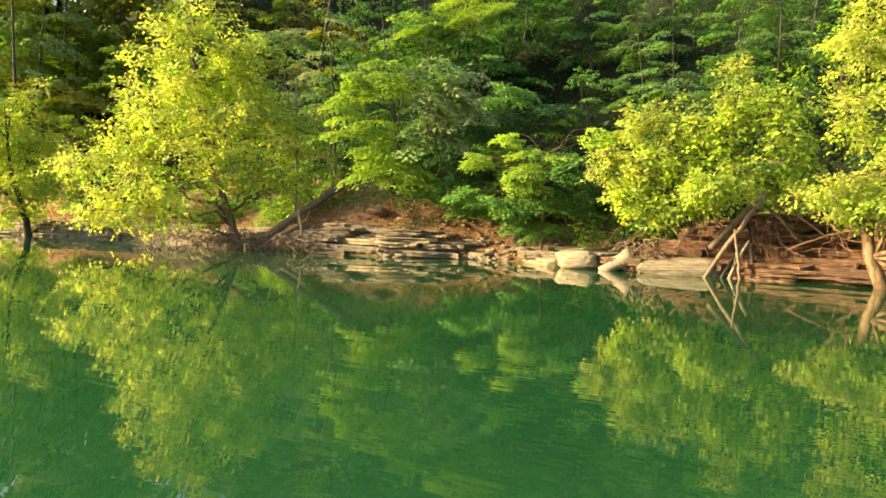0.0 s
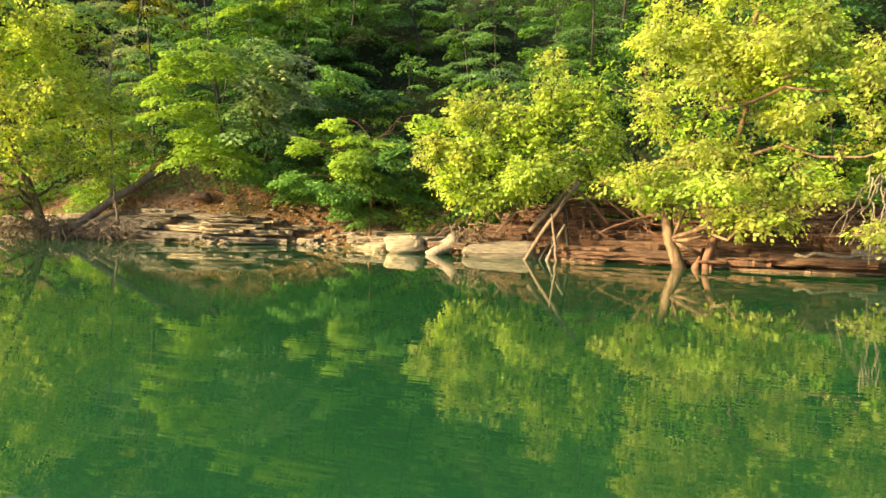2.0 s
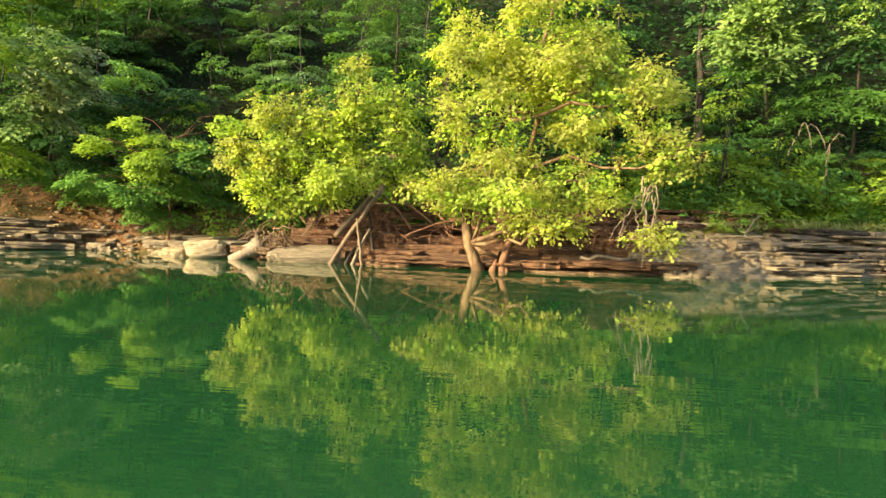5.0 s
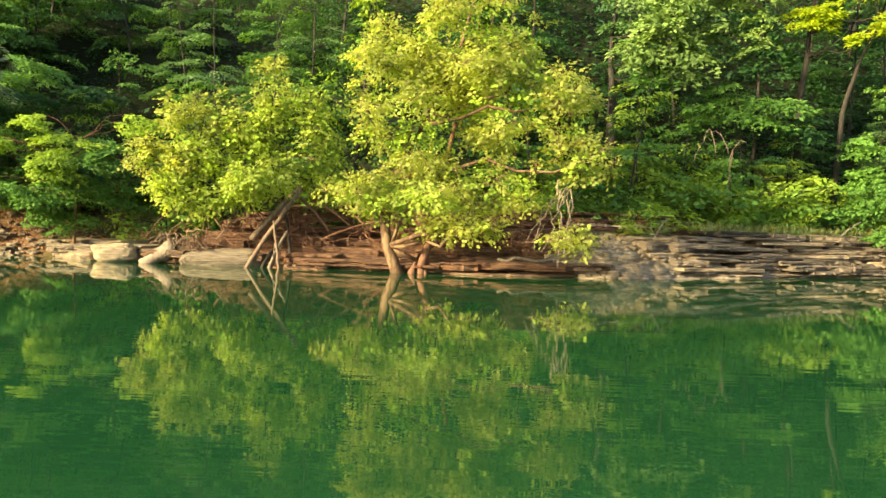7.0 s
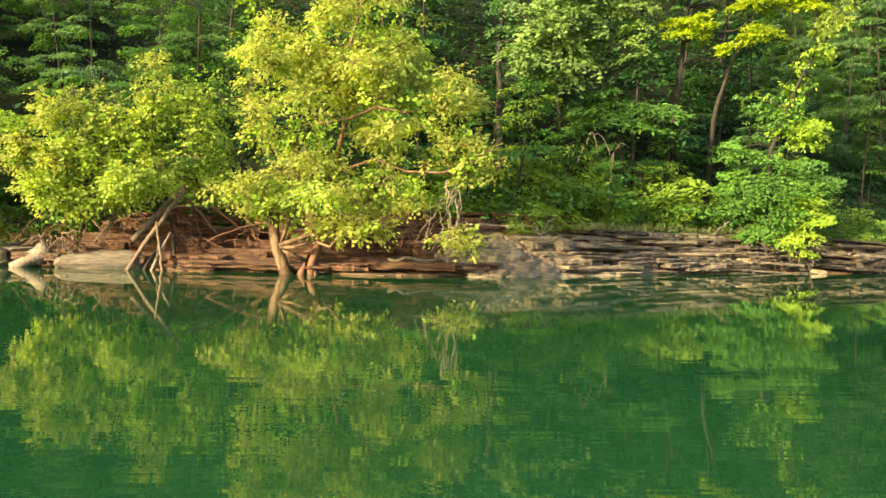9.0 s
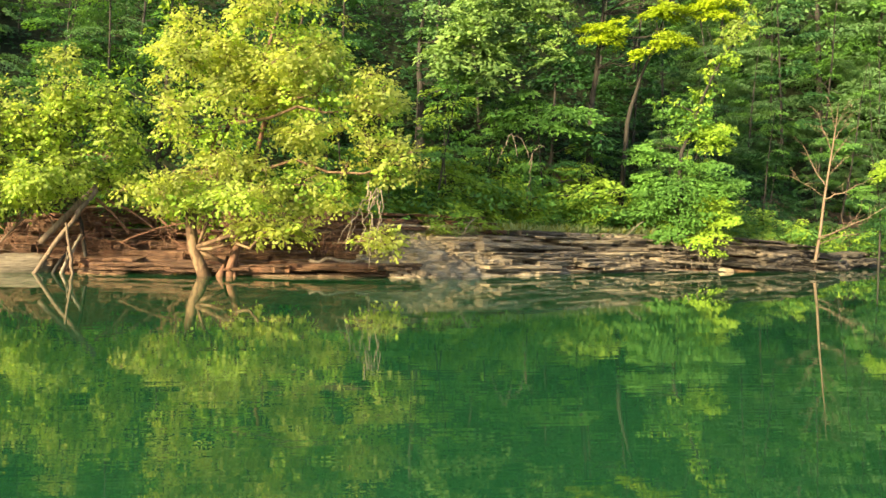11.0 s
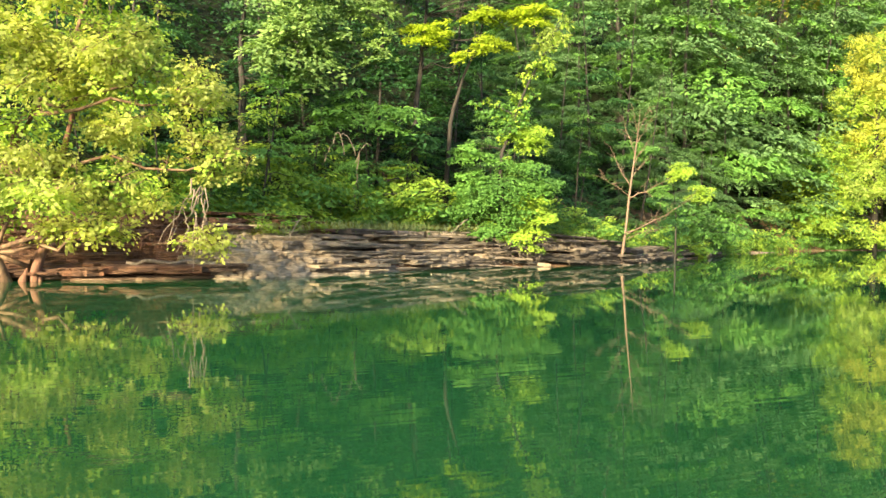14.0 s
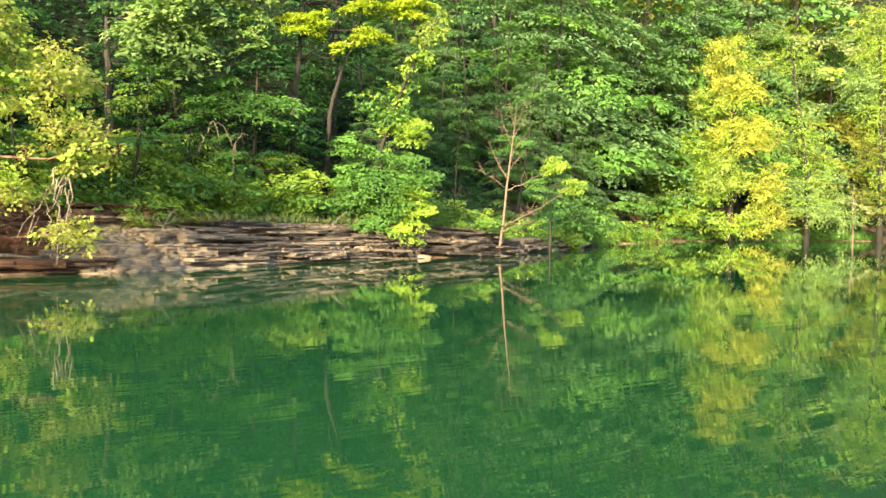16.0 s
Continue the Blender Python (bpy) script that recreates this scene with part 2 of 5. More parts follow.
class Heap:
    """Gathers several pieces of one part."""

    def __init__(self):
        self.v, self.f, self.n = [], [], 0

    def add(self, v, f):
        self.v.append(v)
        self.f += [tuple(i + self.n for i in g) for g in f]
        self.n += len(v)
        return self

    def mesh(self, name, mat, smooth=True):
        return make_mesh(name, np.concatenate(self.v), self.f, mat, smooth)


OVAL = (np.array([(0, 0, 0), (0.42, -0.27, 0.07), (1, 0, -0.10), (0.42, 0.27, 0.07)]), np.array([(0, 1, 2), (0, 2, 3)]))
ROUND = (np.array([(0, 0, 0), (0.45, -0.40, 0.05), (1, 0, -0.10), (0.45, 0.40, 0.05)]), np.array([(0, 1, 2), (0, 2, 3)]))
SLIM = (np.array([(0, 0, 0), (0.4, -0.14, 0.05), (1, 0, -0.12), (0.4, 0.14, 0.05)]), np.array([(0, 1, 2), (0, 2, 3)]))


def blades(base, axis, face, size, shape):
    """Corners and faces of many leaves, each with its foot, axis, facing and length."""
    axis = unit(axis)
    face = unit(face - (face * axis).sum(-1, keepdims=True) * axis)
    side = np.cross(face, axis)
    form, faces = shape
    v = base[:, None] + size[:, None, None] * (form[None, :, 0:1] * axis[:, None] + form[None, :, 1:2] * side[:, None] + form[None, :, 2:3] * face[:, None])
    f = faces[None] + (np.arange(len(base)) * len(form))[:, None, None]
    return v.reshape(-1, 3), f.reshape(-1, faces.shape[1])


UP = np.array([0, 0, 1.0])


def sprays(start, way, length, leaves, size, droop=0.25, flat=0.7, spread=0.35, out=0.25, loose=1.0):
    """Leaves set along many twigs: their feet, axes, facings and sizes."""
    n = len(start)
    way = unit(way)
    side = unit(np.cross(way, UP) + rng.normal(0, 0.25, (n, 3)))
    t = (np.arange(leaves)[None] + rng.uniform(0.1, 0.9, (n, leaves))) / leaves
    hand = np.where(np.arange(leaves) % 2, 1.0, -1.0)[None] * rng.uniform(0.3, 1.0, (n, leaves))
    reach = length[:, None]
    foot = (start[:, None] + way[:, None] * (reach * t)[..., None]
            + side[:, None] * (hand * reach * spread * (1.1 - 0.7 * t))[..., None]
            - UP * (droop * reach * t * t)[..., None] + rng.normal(0, 0.035, (n, leaves, 3)))
    axis = way[:, None] * 0.7 + side[:, None] * (hand * 0.8)[..., None] - UP * ((0.25 + droop * t) * (0.4 + 0.6 * loose))[..., None] + rng.normal(0, 0.22 * loose, (n, leaves, 3))
    face = UP * flat + way[:, None] * out + rng.normal(0, 0.2, (n, 1, 3)) + rng.normal(0, 0.24 * loose, (n, leaves, 3))
    sizes = size * rng.uniform(0.5, 1.4, (n, leaves))
    return foot.reshape(-1, 3), axis.reshape(-1, 3), face.reshape(-1, 3), sizes.ravel()


def lobe_twigs(lobe, count, lift=0.1, dome=0.0):
    """Feet and directions of twigs that fill one mass of a crown, most of them near its outside."""
    x, y, z, rh, rv = lobe
    d = unit(rng.normal(0, 1, (count, 3)))
    rho = rng.uniform(0, 1, (count, 1)) ** 0.45
    # an uneven outline: the mass swells and shrinks with the direction
    bulge = 1 + 0.16 * np.sin(5 * d[:, 0:1] + 3 * x) + 0.14 * np.sin(6 * d[:, 2:3] + 4 * y + z) + 0.1 * np.sin(9 * d[:, 1:2] + x)
    start = np.array([x, y, z]) + d * np.array([rh, rh, rv]) * rho * bulge * 0.86
    start[:, 2] -= dome * rh * (((start[:, :2] - (x, y)) / rh) ** 2).sum(-1)
    way = d * np.array([1, 1, 0.45 - 0.3 * (dome > 0)]) + UP * lift + rng.normal(0, 0.35, (count, 3))
    return start, way


def fans(branches, size, cover, shape, loose=1.0, lean=0.35):
    """Leaves of flat, drooping branches: each (foot, bearing, reach, half width, rise, droop) carries a fan of leaves with ragged fingers."""
    sets = []
    area = size**2 * (0.42 if shape is ROUND else 0.27 if shape is OVAL else 0.14)
    for foot, bearing, reach, wide, rise, droop in branches:
        n = max(12, int(cover * reach * wide * 1.3 / area))
        u, v = 1 - 0.85 * rng.uniform(0, 1, n) ** 1.35, rng.uniform(-1, 1, n)
        count, phase = rng.integers(3, 6), rng.uniform(0, 6.28)
        finger = np.sin(count * np.pi * v + phase)
        u = u * (0.86 + 0.14 * finger + rng.normal(0, 0.04, n))
        keep = (finger > -0.75) | (u < 0.5)
        u, v = u[keep], v[keep]
        n = len(u)
        form = np.sin(np.pi * np.clip(u, 0.05, 1.0) ** 0.75 * 0.88) ** 0.7
        ahead = np.array([math.cos(bearing), math.sin(bearing), 0.0])
        side = np.array([-ahead[1], ahead[0], 0.0])
        low = rng.uniform(0, 1, n) ** 4 * 0.16
        z = reach * (rise * u - droop * u * u) - 0.34 * wide * (v * form) ** 2 + 0.05 * reach * np.sin(2.2 * v * count + 5 * u + phase) * u - low
        at = np.asarray(foot) + ahead * (reach * u)[:, None] + side * (v * wide * form)[:, None] + UP * z[:, None]
        face = UP - ahead * (rise - 2 * droop * u)[:, None] + side * (0.68 * v * form)[:, None] - (0, lean, 0) + rng.normal(0, 0.26 * loose, (n, 3))
        axis = ahead * 0.8 + side * (np.sign(v) * (0.3 + 0.5 * np.abs(v)))[:, None] - UP * 0.25 + rng.normal(0, 0.28, (n, 3))
        sets.append((at + rng.normal(0, 0.02, (n, 3)), axis, face, size * rng.uniform(0.6, 1.35, n)))
    return [np.concatenate(c) for c in zip(*sets)]


def tree(name, label, base, turn, lobes, bark, leaf, trunk, radius, leaf_size=0.16, shape=OVAL, cover=2.6, twig=0.5, per_twig=10, droop=0.25,
         flat=0.7, lift=0.1, out=0.25, limb=0.34, category="tree", group="", dome=0.0, fine_work=9, clump=0, loose=1.0, fan=0, branches=(), lean=0.35):
    """A tree at base, its x axis turned to the right of the line of sight. lobes: (right, back, height, half width, half height)
    of the masses of its crown; trunk: points of its stem; leaf: one material, or one for each lobe or branch.
    With fan, each lobe is made of that many flat branches that reach out to the light; branches gives them one by one."""
    root = tagged(new(name), label=label, category=category, group=group)
    root.matrix_world = pose(*base, 0, 0, -turn)
    stem = np.asarray(trunk, float)
    fine = np.array([[np.interp(t, np.linspace(0, 1, len(stem)), stem[:, k]) for k in range(3)] for t in np.linspace(0, 1, 12)])
    fine[1:-1] += rng.normal(0, radius * 0.18, (10, 3))
    taper = radius * np.linspace(1, 0.12, 12)
    taper[0] *= 1.35
    part("trunk", Heap().add(*tube(fine, taper, 9, 0.06)).mesh("trunk", BARK[bark]), root)
    which = (lambda i: leaf) if isinstance(leaf, str) else (lambda i: leaf[i % len(leaf)])
    kinds = {}
    flat_ones = [(i, b) for i, b in enumerate(branches)]
    for i, (x, y, z, rh, rv) in enumerate(lobes if fan else ()):
        for k in range(fan):
            # fans overlap like shingles and lean towards the open river
            bearing = radians(-90 + rng.uniform(-95, 95))
            reach, high = rh * rng.uniform(0.85, 1.25), rv * (2.0 * (k + rng.uniform(0.2, 0.8)) / fan - 1.0)
            foot = (x + rh * rng.uniform(-0.5, 0.5) - 0.5 * reach * math.cos(bearing), y + rh * rng.uniform(-0.3, 0.3) - 0.5 * reach * math.sin(bearing), z + high + 0.06 * reach)
            flat_ones.append((i, (foot, bearing, reach, reach * rng.uniform(0.45, 0.65), 0.12, droop + rng.uniform(0, 0.2))))
    k = 0
    for i, (foot, bearing, reach, wide, rise, sink) in flat_ones:
        kinds.setdefault(which(i), []).append(fans([(foot, bearing, reach, wide, rise, sink)], leaf_size, cover * 0.42, shape, loose, lean))
        k = k + 1
        if k % (5 if category == "shrub" else 2) == 0:
            low = fine[np.argmin(np.abs(fine[:, 2] - (foot[2] - 0.2)) + 0.25 * np.abs(fine[:, 0] - foot[0]))]
            tip = np.array(foot) + (0.55 * reach * math.cos(bearing), 0.55 * reach * math.sin(bearing), 0.55 * reach * (rise - 0.55 * sink) - 0.03)
            path = np.concatenate([bent(low, foot, 0.05 * reach, 5, 0.05), bent(foot, tip, 0.02, 3, 0.03)[1:]])
            part("limb", Heap().add(*tube(path, np.linspace(min(radius * limb, 0.026) if radius > 0.06 else 0.014, 0.005, 7), 4, 0.05)).mesh("limb", BARK[bark]), root)
    twigs = Heap()
    area = leaf_size**2 * (0.42 if shape is ROUND else 0.27 if shape is OVAL else 0.14)
    masses = [] if fan else [(i, lobe, 1.0 - 0.78 * bool(clump)) for i, lobe in enumerate(lobes)]
    for i, (x, y, z, rh, rv) in enumerate(() if fan else lobes):
        for j in range(clump):
            d = unit(rng.normal(0, 1, 3)) * (1, 1, 1.1)
            k = rng.uniform(0.17, 0.46)
            if j % 3:
                d = d * rng.uniform(0.75, 1.08)
            else:  # a flat spray that reaches out of the crown
                d, k = unit(d * (1, 1, 0.45)) * rng.uniform(1.1, 1.42), rng.uniform(0.14, 0.3)
            masses.append((i, (x + d[0] * rh, y + d[1] * rh, z + d[2] * rv, rh * k, max(rv * k * (0.8 if j % 3 else 0.45), 0.1)), 0.95))
    for i, lobe, share in masses:
        x, y, z, rh, rv = lobe
        if share < 0.9 or not clump:
            low = fine[np.argmin(np.abs(fine[:, 2] - (z - rh * 0.7)) + 0.25 * np.abs(fine[:, 0] - x))]
            path = bent(low, (x, y, z), 0.12 * rh, 7, 0.045)
            part("limb", Heap().add(*tube(path, np.linspace(radius * limb, 0.018, len(path)), 5, 0.05)).mesh("limb", BARK[bark]), root)
        count = max(6, int(share * cover * np.pi * rh * max(rv, 0.33 * rh * (dome > 0)) / (area * per_twig)))
        start, way = lobe_twigs(lobe, count, lift, dome)
        length = twig * rng.uniform(0.6, 1.25, count)
        # inner masses turn lime: the crown's inner shade put into the leaf colour
        kinds.setdefault("lime" if clump and share < 0.9 else which(i), []).append(sprays(start, way, length, per_twig, leaf_size, droop, flat, 0.35, out, loose))
        for s, w, l in list(zip(start, unit(way), length))[: max(3, count // fine_work)]:
            mid = (np.array([x, y, z]) * 0.55 + s * 0.45) + rng.normal(0, 0.08, 3)
            twigs.add(*tube([(x, y, z), mid, s, s + w * l], (0.014, 0.011, 0.008, 0.003), 3))
    if twigs.n:
        part("twig_work", twigs.mesh("twig_work", BARK[bark]), root, kind="stuff")
    for key, sets in kinds.items():
        whole = [np.concatenate(c) for c in zip(*sets)]
        part("crown", make_mesh("crown", *blades(*whole, shape), LEAF[key]), root, kind="stuff")
    return root


# ---------------------------------------------------------------- the land
SHORE = np.array([(-400, 60), (-150, 34), (-90, 24), (-60, 20), (-43, 22), (-37, 24.5), (-30, 23.3), (-24.4, 21.6), (-20, 21.1), (-16.8, 21.2),
                  (-15.0, 22.9), (-11.1, 22.0), (-8, 21.2), (-6.5, 21.3), (-2.2, 20.7), (1.5, 20.6), (5.2, 21.9), (7.2, 23.0),
                  (11.1, 25.0), (14.6, 25.9), (18.5, 26.6), (20.5, 27.6), (24, 30.4), (31, 35.4), (40, 41), (49, 45.5), (60, 49.2), (67, 50.0),
                  (81, 48.5), (100, 44), (130, 30), (180, 0), (260, -40), (420, -90)], float)
HEIGHT = np.array([(-60, 0.6), (-45, 0.8), (-38, 0.75), (-26, 0.55), (-22, 0.8), (-16, 0.95), (-13, 0.6), (-8, 0.55), (-6, 0.6), (3, 0.65),
                   (5.5, 1.3), (8, 1.45), (12, 1.35), (15, 1.15), (18, 0.9), (21, 0.65), (24, 0.5), (30, 0.4), (38, 0.3), (60, 0.25), (90, 0.25)], float)


def shore(x):
    x = np.asarray(x, float)
    return sum(np.interp(x + o, SHORE[:, 0], SHORE[:, 1]) for o in (-0.7, 0.0, 0.7)) / 3


def wave(x, y, scale, seed):
    r = np.random.default_rng(seed)
    out = 0.0
    for k in range(7):
        a, w = r.uniform(0, 2 * np.pi), (1.0 + 0.55 * k) / scale
        out = out + np.sin((x * np.cos(a) + y * np.sin(a)) * w + r.uniform(0, 6.28)) / (1 + 0.6 * k)
    return out / 2.6


def inland(x, y):
    x = np.asarray(x, float)
    slope = (shore(x + 1.5) - shore(x - 1.5)) / 3
    return (y - shore(x)) / np.sqrt(1 + slope**2)


def land(x, y):
    """Height of the ground."""
    s = inland(x, y)
    top = np.interp(x, HEIGHT[:, 0], HEIGHT[:, 1])
    bank = np.where(s < 0, -0.15 + 0.65 * np.clip(s, -2, 0) + 0.1 * np.clip(s + 2, -12, 0), -0.15 + (top + 0.05) * np.clip(s / 2.3, 0, 1))
    steep = 0.80 + 0.30 * np.clip((x - 30) / 30, 0, 1)
    mound = np.clip((x + 27) / 4, 0, 1) * np.clip((-12 - x) / 3, 0, 1)
    rise = 0.45 * mound * np.clip(s - 1.0, 0, 3.5) + 0.30 * np.clip(s - 2.3, 0, 1.7) + steep * np.clip(s - 4.0, 0, 45) + 0.25 * np.clip(s - 49, 0, 120)
    far_side = np.clip(-46 - y - 6 * np.sin(x / 40), 0, 90) * 0.22 - 2.0
    bumps = wave(x, y, 4.0, 3) * 0.10 * np.clip(s, 0, 1) + wave(x, y, 1.1, 5) * 0.035 * np.clip(s + 0.6, 0, 1) + wave(x, y, 14, 9) * 0.9 * np.clip((s - 6) / 10, 0, 1)
    return np.maximum(bank + rise + bumps, np.where(y < -44, far_side, -60))


def spaced(*spans):
    out = [np.arange(a, b, d) for a, b, d in spans]
    return np.concatenate(out + [[spans[-1][1]]])


gx = spaced((-3000, -400, 260), (-400, -170, 15), (-170, -70, 5), (-70, -30, 1.0), (-30, 26, 0.4), (26, 92, 1.0), (92, 420, 15), (420, 3000, 258))
gy = spaced((-3000, -300, 300), (-300, -140, 13), (-140, 16, 6), (16, 34, 0.4), (34, 75, 1.1), (75, 300, 15), (300, 3000, 300))
GX, GY = np.meshgrid(gx, gy)
GZ = land(GX, GY)
index = np.arange(GX.size).reshape(GX.shape)
quads = np.stack([index[:-1, :-1], index[:-1, 1:], index[1:, 1:], index[1:, :-1]], -1).reshape(-1, 4)
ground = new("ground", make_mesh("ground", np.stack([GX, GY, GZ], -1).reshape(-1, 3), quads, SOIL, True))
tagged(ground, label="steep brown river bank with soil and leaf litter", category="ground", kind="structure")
w = 1500.0
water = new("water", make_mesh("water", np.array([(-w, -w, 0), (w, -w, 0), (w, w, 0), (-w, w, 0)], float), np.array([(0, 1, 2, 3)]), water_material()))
tagged(water, label="still deep green river water with faint ripples", category="water", kind="structure")


def ground_at(bearing, distance):
    """A foot on the land, by bearing from the boat (degrees, clockwise from +y) and distance."""
    x, y = distance * math.sin(radians(bearing)), distance * math.cos(radians(bearing))
    return x, y, float(land(x, y))


def grown(name, label, bearing, distance, lobes, bark, leaf, trunk_top, radius, foot=0.0, move=0.0, **more):
    """tree() with a foot on the land, foot metres behind the crown's place, move metres further out, and crown heights given above the water."""
    k = (distance + move) / distance
    lobes = [(a * k, b * k, EYE.z + (c - EYE.z) * k, d * k, e * k) for a, b, c, d, e in lobes]
    trunk_top = [(a * k, b * k, EYE.z + (c - EYE.z) * k) for a, b, c in trunk_top]
    x, y, z = ground_at(bearing, distance + move + foot)
    z = max(z, -0.3)
    local = [(a, b - foot, c - z, d, e) for a, b, c, d, e in lobes]
    stem = [(a, b - foot * min(1.0, 0.3 + 0.35 * i), c - z) for i, (a, b, c) in enumerate(trunk_top)]
    return tree(name, label, (x, y, z), bearing, local, bark, leaf, [(0, 0, -0.15)] + stem, radius, **more)


# ---------------------------------------------------------------- trees at the water's edge
grown("sycamore_tree", "golden green sycamore leaning over the water with two trunks", -6.2, 20.7,
      [(1.8, 0.3, 6.1, 1.75, 1.5), (2.25, 0.3, 8.2, 1.25, 1.7), (-0.25, 0.2, 5.2, 1.0, 1.2), (0.15, -0.3, 3.6, 1.2, 1.0), (2.5, -0.4, 4.6, 1.5, 1.4),
       (3.8, -1.0, 4.2, 0.75, 0.9), (-0.95, -0.5, 2.0, 0.75, 0.5), (0.4, -0.6, 1.95, 1.5, 0.6), (2.2, -1.1, 2.3, 1.05, 0.6), (4.3, -1.4, 2.9, 0.65, 0.42),
       (3.95, -1.5, 1.02, 0.46, 0.18), (1.85, -1.5, 1.22, 0.5, 0.16), (0.95, -0.3, 1.2, 0.3, 0.15)],
      "sycamore", ("gold", "gold", "gold", "gold", "gold", "gold", "gold", "gold_green", "gold", "gold", "gold", "gold", "gold"),
      [(-0.5, 0.1, 1.15), (-0.2, 0.2, 2.6), (1.1, 0.3, 5.0), (2.1, 0.3, 8.5)], 0.17, leaf_size=0.095, shape=ROUND, cover=4.0, clump=15, flat=0.45, out=1.0, loose=0.38, twig=0.36)
grown("sycamore_tree", "bushy yellow green sycamore over a tangle of bare poles", -13.9, 22.6,
      [(-2.5, 0, 3.4, 0.85, 0.85), (-3.35, -0.2, 2.75, 0.6, 0.55), (-1.5, -0.3, 2.7, 1.1, 0.9), (-0.55, 0.3, 4.75, 0.42, 0.85), (-0.1, 0.7, 3.5, 1.05, 0.95),
       (-2.7, -0.3, 1.85, 0.5, 0.35), (-1.9, -0.2, 1.9, 0.6, 0.3), (0.7, 0.9, 2.5, 0.8, 0.6), (-2.9, 0.1, 4.1, 0.4, 0.45), (-1.9, 0.2, 4.0, 0.55, 0.5),
       (-1.1, 0.1, 3.7, 0.6, 0.6), (-3.8, -0.3, 3.1, 0.28, 0.25), (0.3, 0.5, 4.3, 0.5, 0.5), (-3.1, -0.4, 2.0, 0.55, 0.4)],
      "brown", ("gold", "gold", "gold_green", "gold", "gold_green", "gold_green", "gold_green", "gold_green"),
      [(-0.2, 0.3, 1.6), (-0.7, 0.2, 3.0), (-0.6, 0.3, 4.9)], 0.055, leaf_size=0.095, shape=ROUND, cover=4.0, clump=15, flat=0.45, out=1.0, loose=0.38, twig=0.36)
grown("sycamore_tree", "tall golden sycamore with a leaning trunk in the water", -48.6, 32.6,
      [(-2.0, 0.5, 8.6, 1.25, 1.7), (-1.8, 0.3, 6.5, 2.1, 1.8), (-2.8, 0, 4.8, 2.4, 1.5), (-0.5, 0.5, 4.9, 2.3, 1.8), (-3.9, -0.3, 2.9, 2.2, 1.3),
       (-1.7, -0.4, 2.5, 2.8, 1.35), (-4.9, -0.5, 1.4, 1.1, 0.6), (-2.9, -0.7, 1.2, 1.7, 0.6), (1.1, 1, 4.5, 1.4, 1.8), (0.1, 1, 7.1, 1.2, 1.4), (1.6, 0.5, 2.7, 1.4, 0.8)],
      "sycamore", ("gold", "gold", "gold", "gold", "gold", "gold", "gold", "gold", "gold_green", "gold_green", "gold_green"),
      [(-0.4, 0.1, 1.2), (-1.1, 0.3, 3.2), (-1.7, 0.4, 6.0), (-2.0, 0.5, 9.4)], 0.2, leaf_size=0.125, shape=ROUND, cover=3.3, clump=12, flat=0.45, out=1.0, loose=0.38, twig=0.6)
grown("sycamore_tree", "slender golden tree with a thin leaning trunk at the waterline", -61.5, 47.0,
      [(-1.0, 0, 6.0, 1.9, 1.9), (-0.1, 0.5, 4.3, 2.2, 1.9), (-1.4, 0, 2.3, 1.9, 1.5), (1.1, 0.8, 2.4, 1.6, 1.5), (-3.2, 0, 6.5, 2.2, 2.8), (-3.7, 0, 3.1, 2.5, 2.5)],
      "brown", ("gold", "gold", "gold_green", "gold_green", "gold", "gold"),
      [(-0.5, 0, 1.7), (-1.0, 0.1, 3.6), (-1.2, 0.2, 6.5)], 0.2, leaf_size=0.18, cover=4.2, clump=7, flat=0.6, out=0.5, loose=0.65, twig=0.6)
grown("sycamore_tree", "tall golden sycamore at the bend of the river", 50.6, 75.5,
      [(0.2, 0, 16.4, 2.5, 1.9), (0.7, 0, 12.6, 2.2, 2.2), (0.4, -1, 9.0, 2.1, 1.7), (2.7, -0.6, 9.4, 1.1, 1.3), (2.8, -1, 4.5, 1.6, 2.0), (2.2, -1.5, 1.9, 1.9, 0.9),
       (-2.9, -1, 8.4, 2.2, 1.9), (-4.2, -2, 4.0, 3.0, 1.8), (-0.8, -2, 5.6, 2.3, 1.8), (-1.4, -2, 2.0, 3.2, 1.0), (-5.6, -1.5, 2.0, 2.0, 0.7), (-1.6, 0.4, 12.2, 1.7, 2.0)],
      "brown", ("amber", "amber", "amber", "amber", "amber", "amber", "lime", "lime", "gold_green", "lime", "lime", "gold_green"),
      [(0.2, 0, 5), (0, 0, 11), (0, 0, 17)], 0.3, leaf_size=0.155, shape=ROUND, cover=5.0, clump=14, flat=0.5, out=0.9, loose=0.5, twig=0.7)
grown("forest_tree", "grey green tree beside the far bank", 55.4, 86,
      [(-1.0, 0, 11.3, 2.4, 2.7), (0.3, 0, 7.5, 3.0, 3.0), (-0.1, 0, 3.7, 3.6, 2.4), (-2.1, 4, 18.7, 3.1, 3.7)],
      "brown", "sage", [(0, 0, 6), (-1, 0, 13), (-2, 3, 20)], 0.25, leaf_size=0.18, cover=2.8, clump=8, flat=0.4, out=0.9, loose=0.4, twig=1.0)
grown("sycamore_tree", "golden tree on the far bank", 59.6, 93,
      [(-0.6, 0, 20.9, 3.2, 3.9), (-1.1, 0, 13.0, 2.9, 2.6), (1.0, 0, 16.8, 3.9, 5.5), (0.8, 0, 7.3, 3.2, 5.5), (3, 1, 12, 3, 5)],
      "brown", ("gold_green", "olive", "sage", "olive", "gold_green"), [(0, 0, 8), (-0.3, 0, 15), (-0.5, 0, 22)], 0.3, leaf_size=0.18, cover=2.8, clump=8, flat=0.4, out=0.9, loose=0.4, twig=1.0)

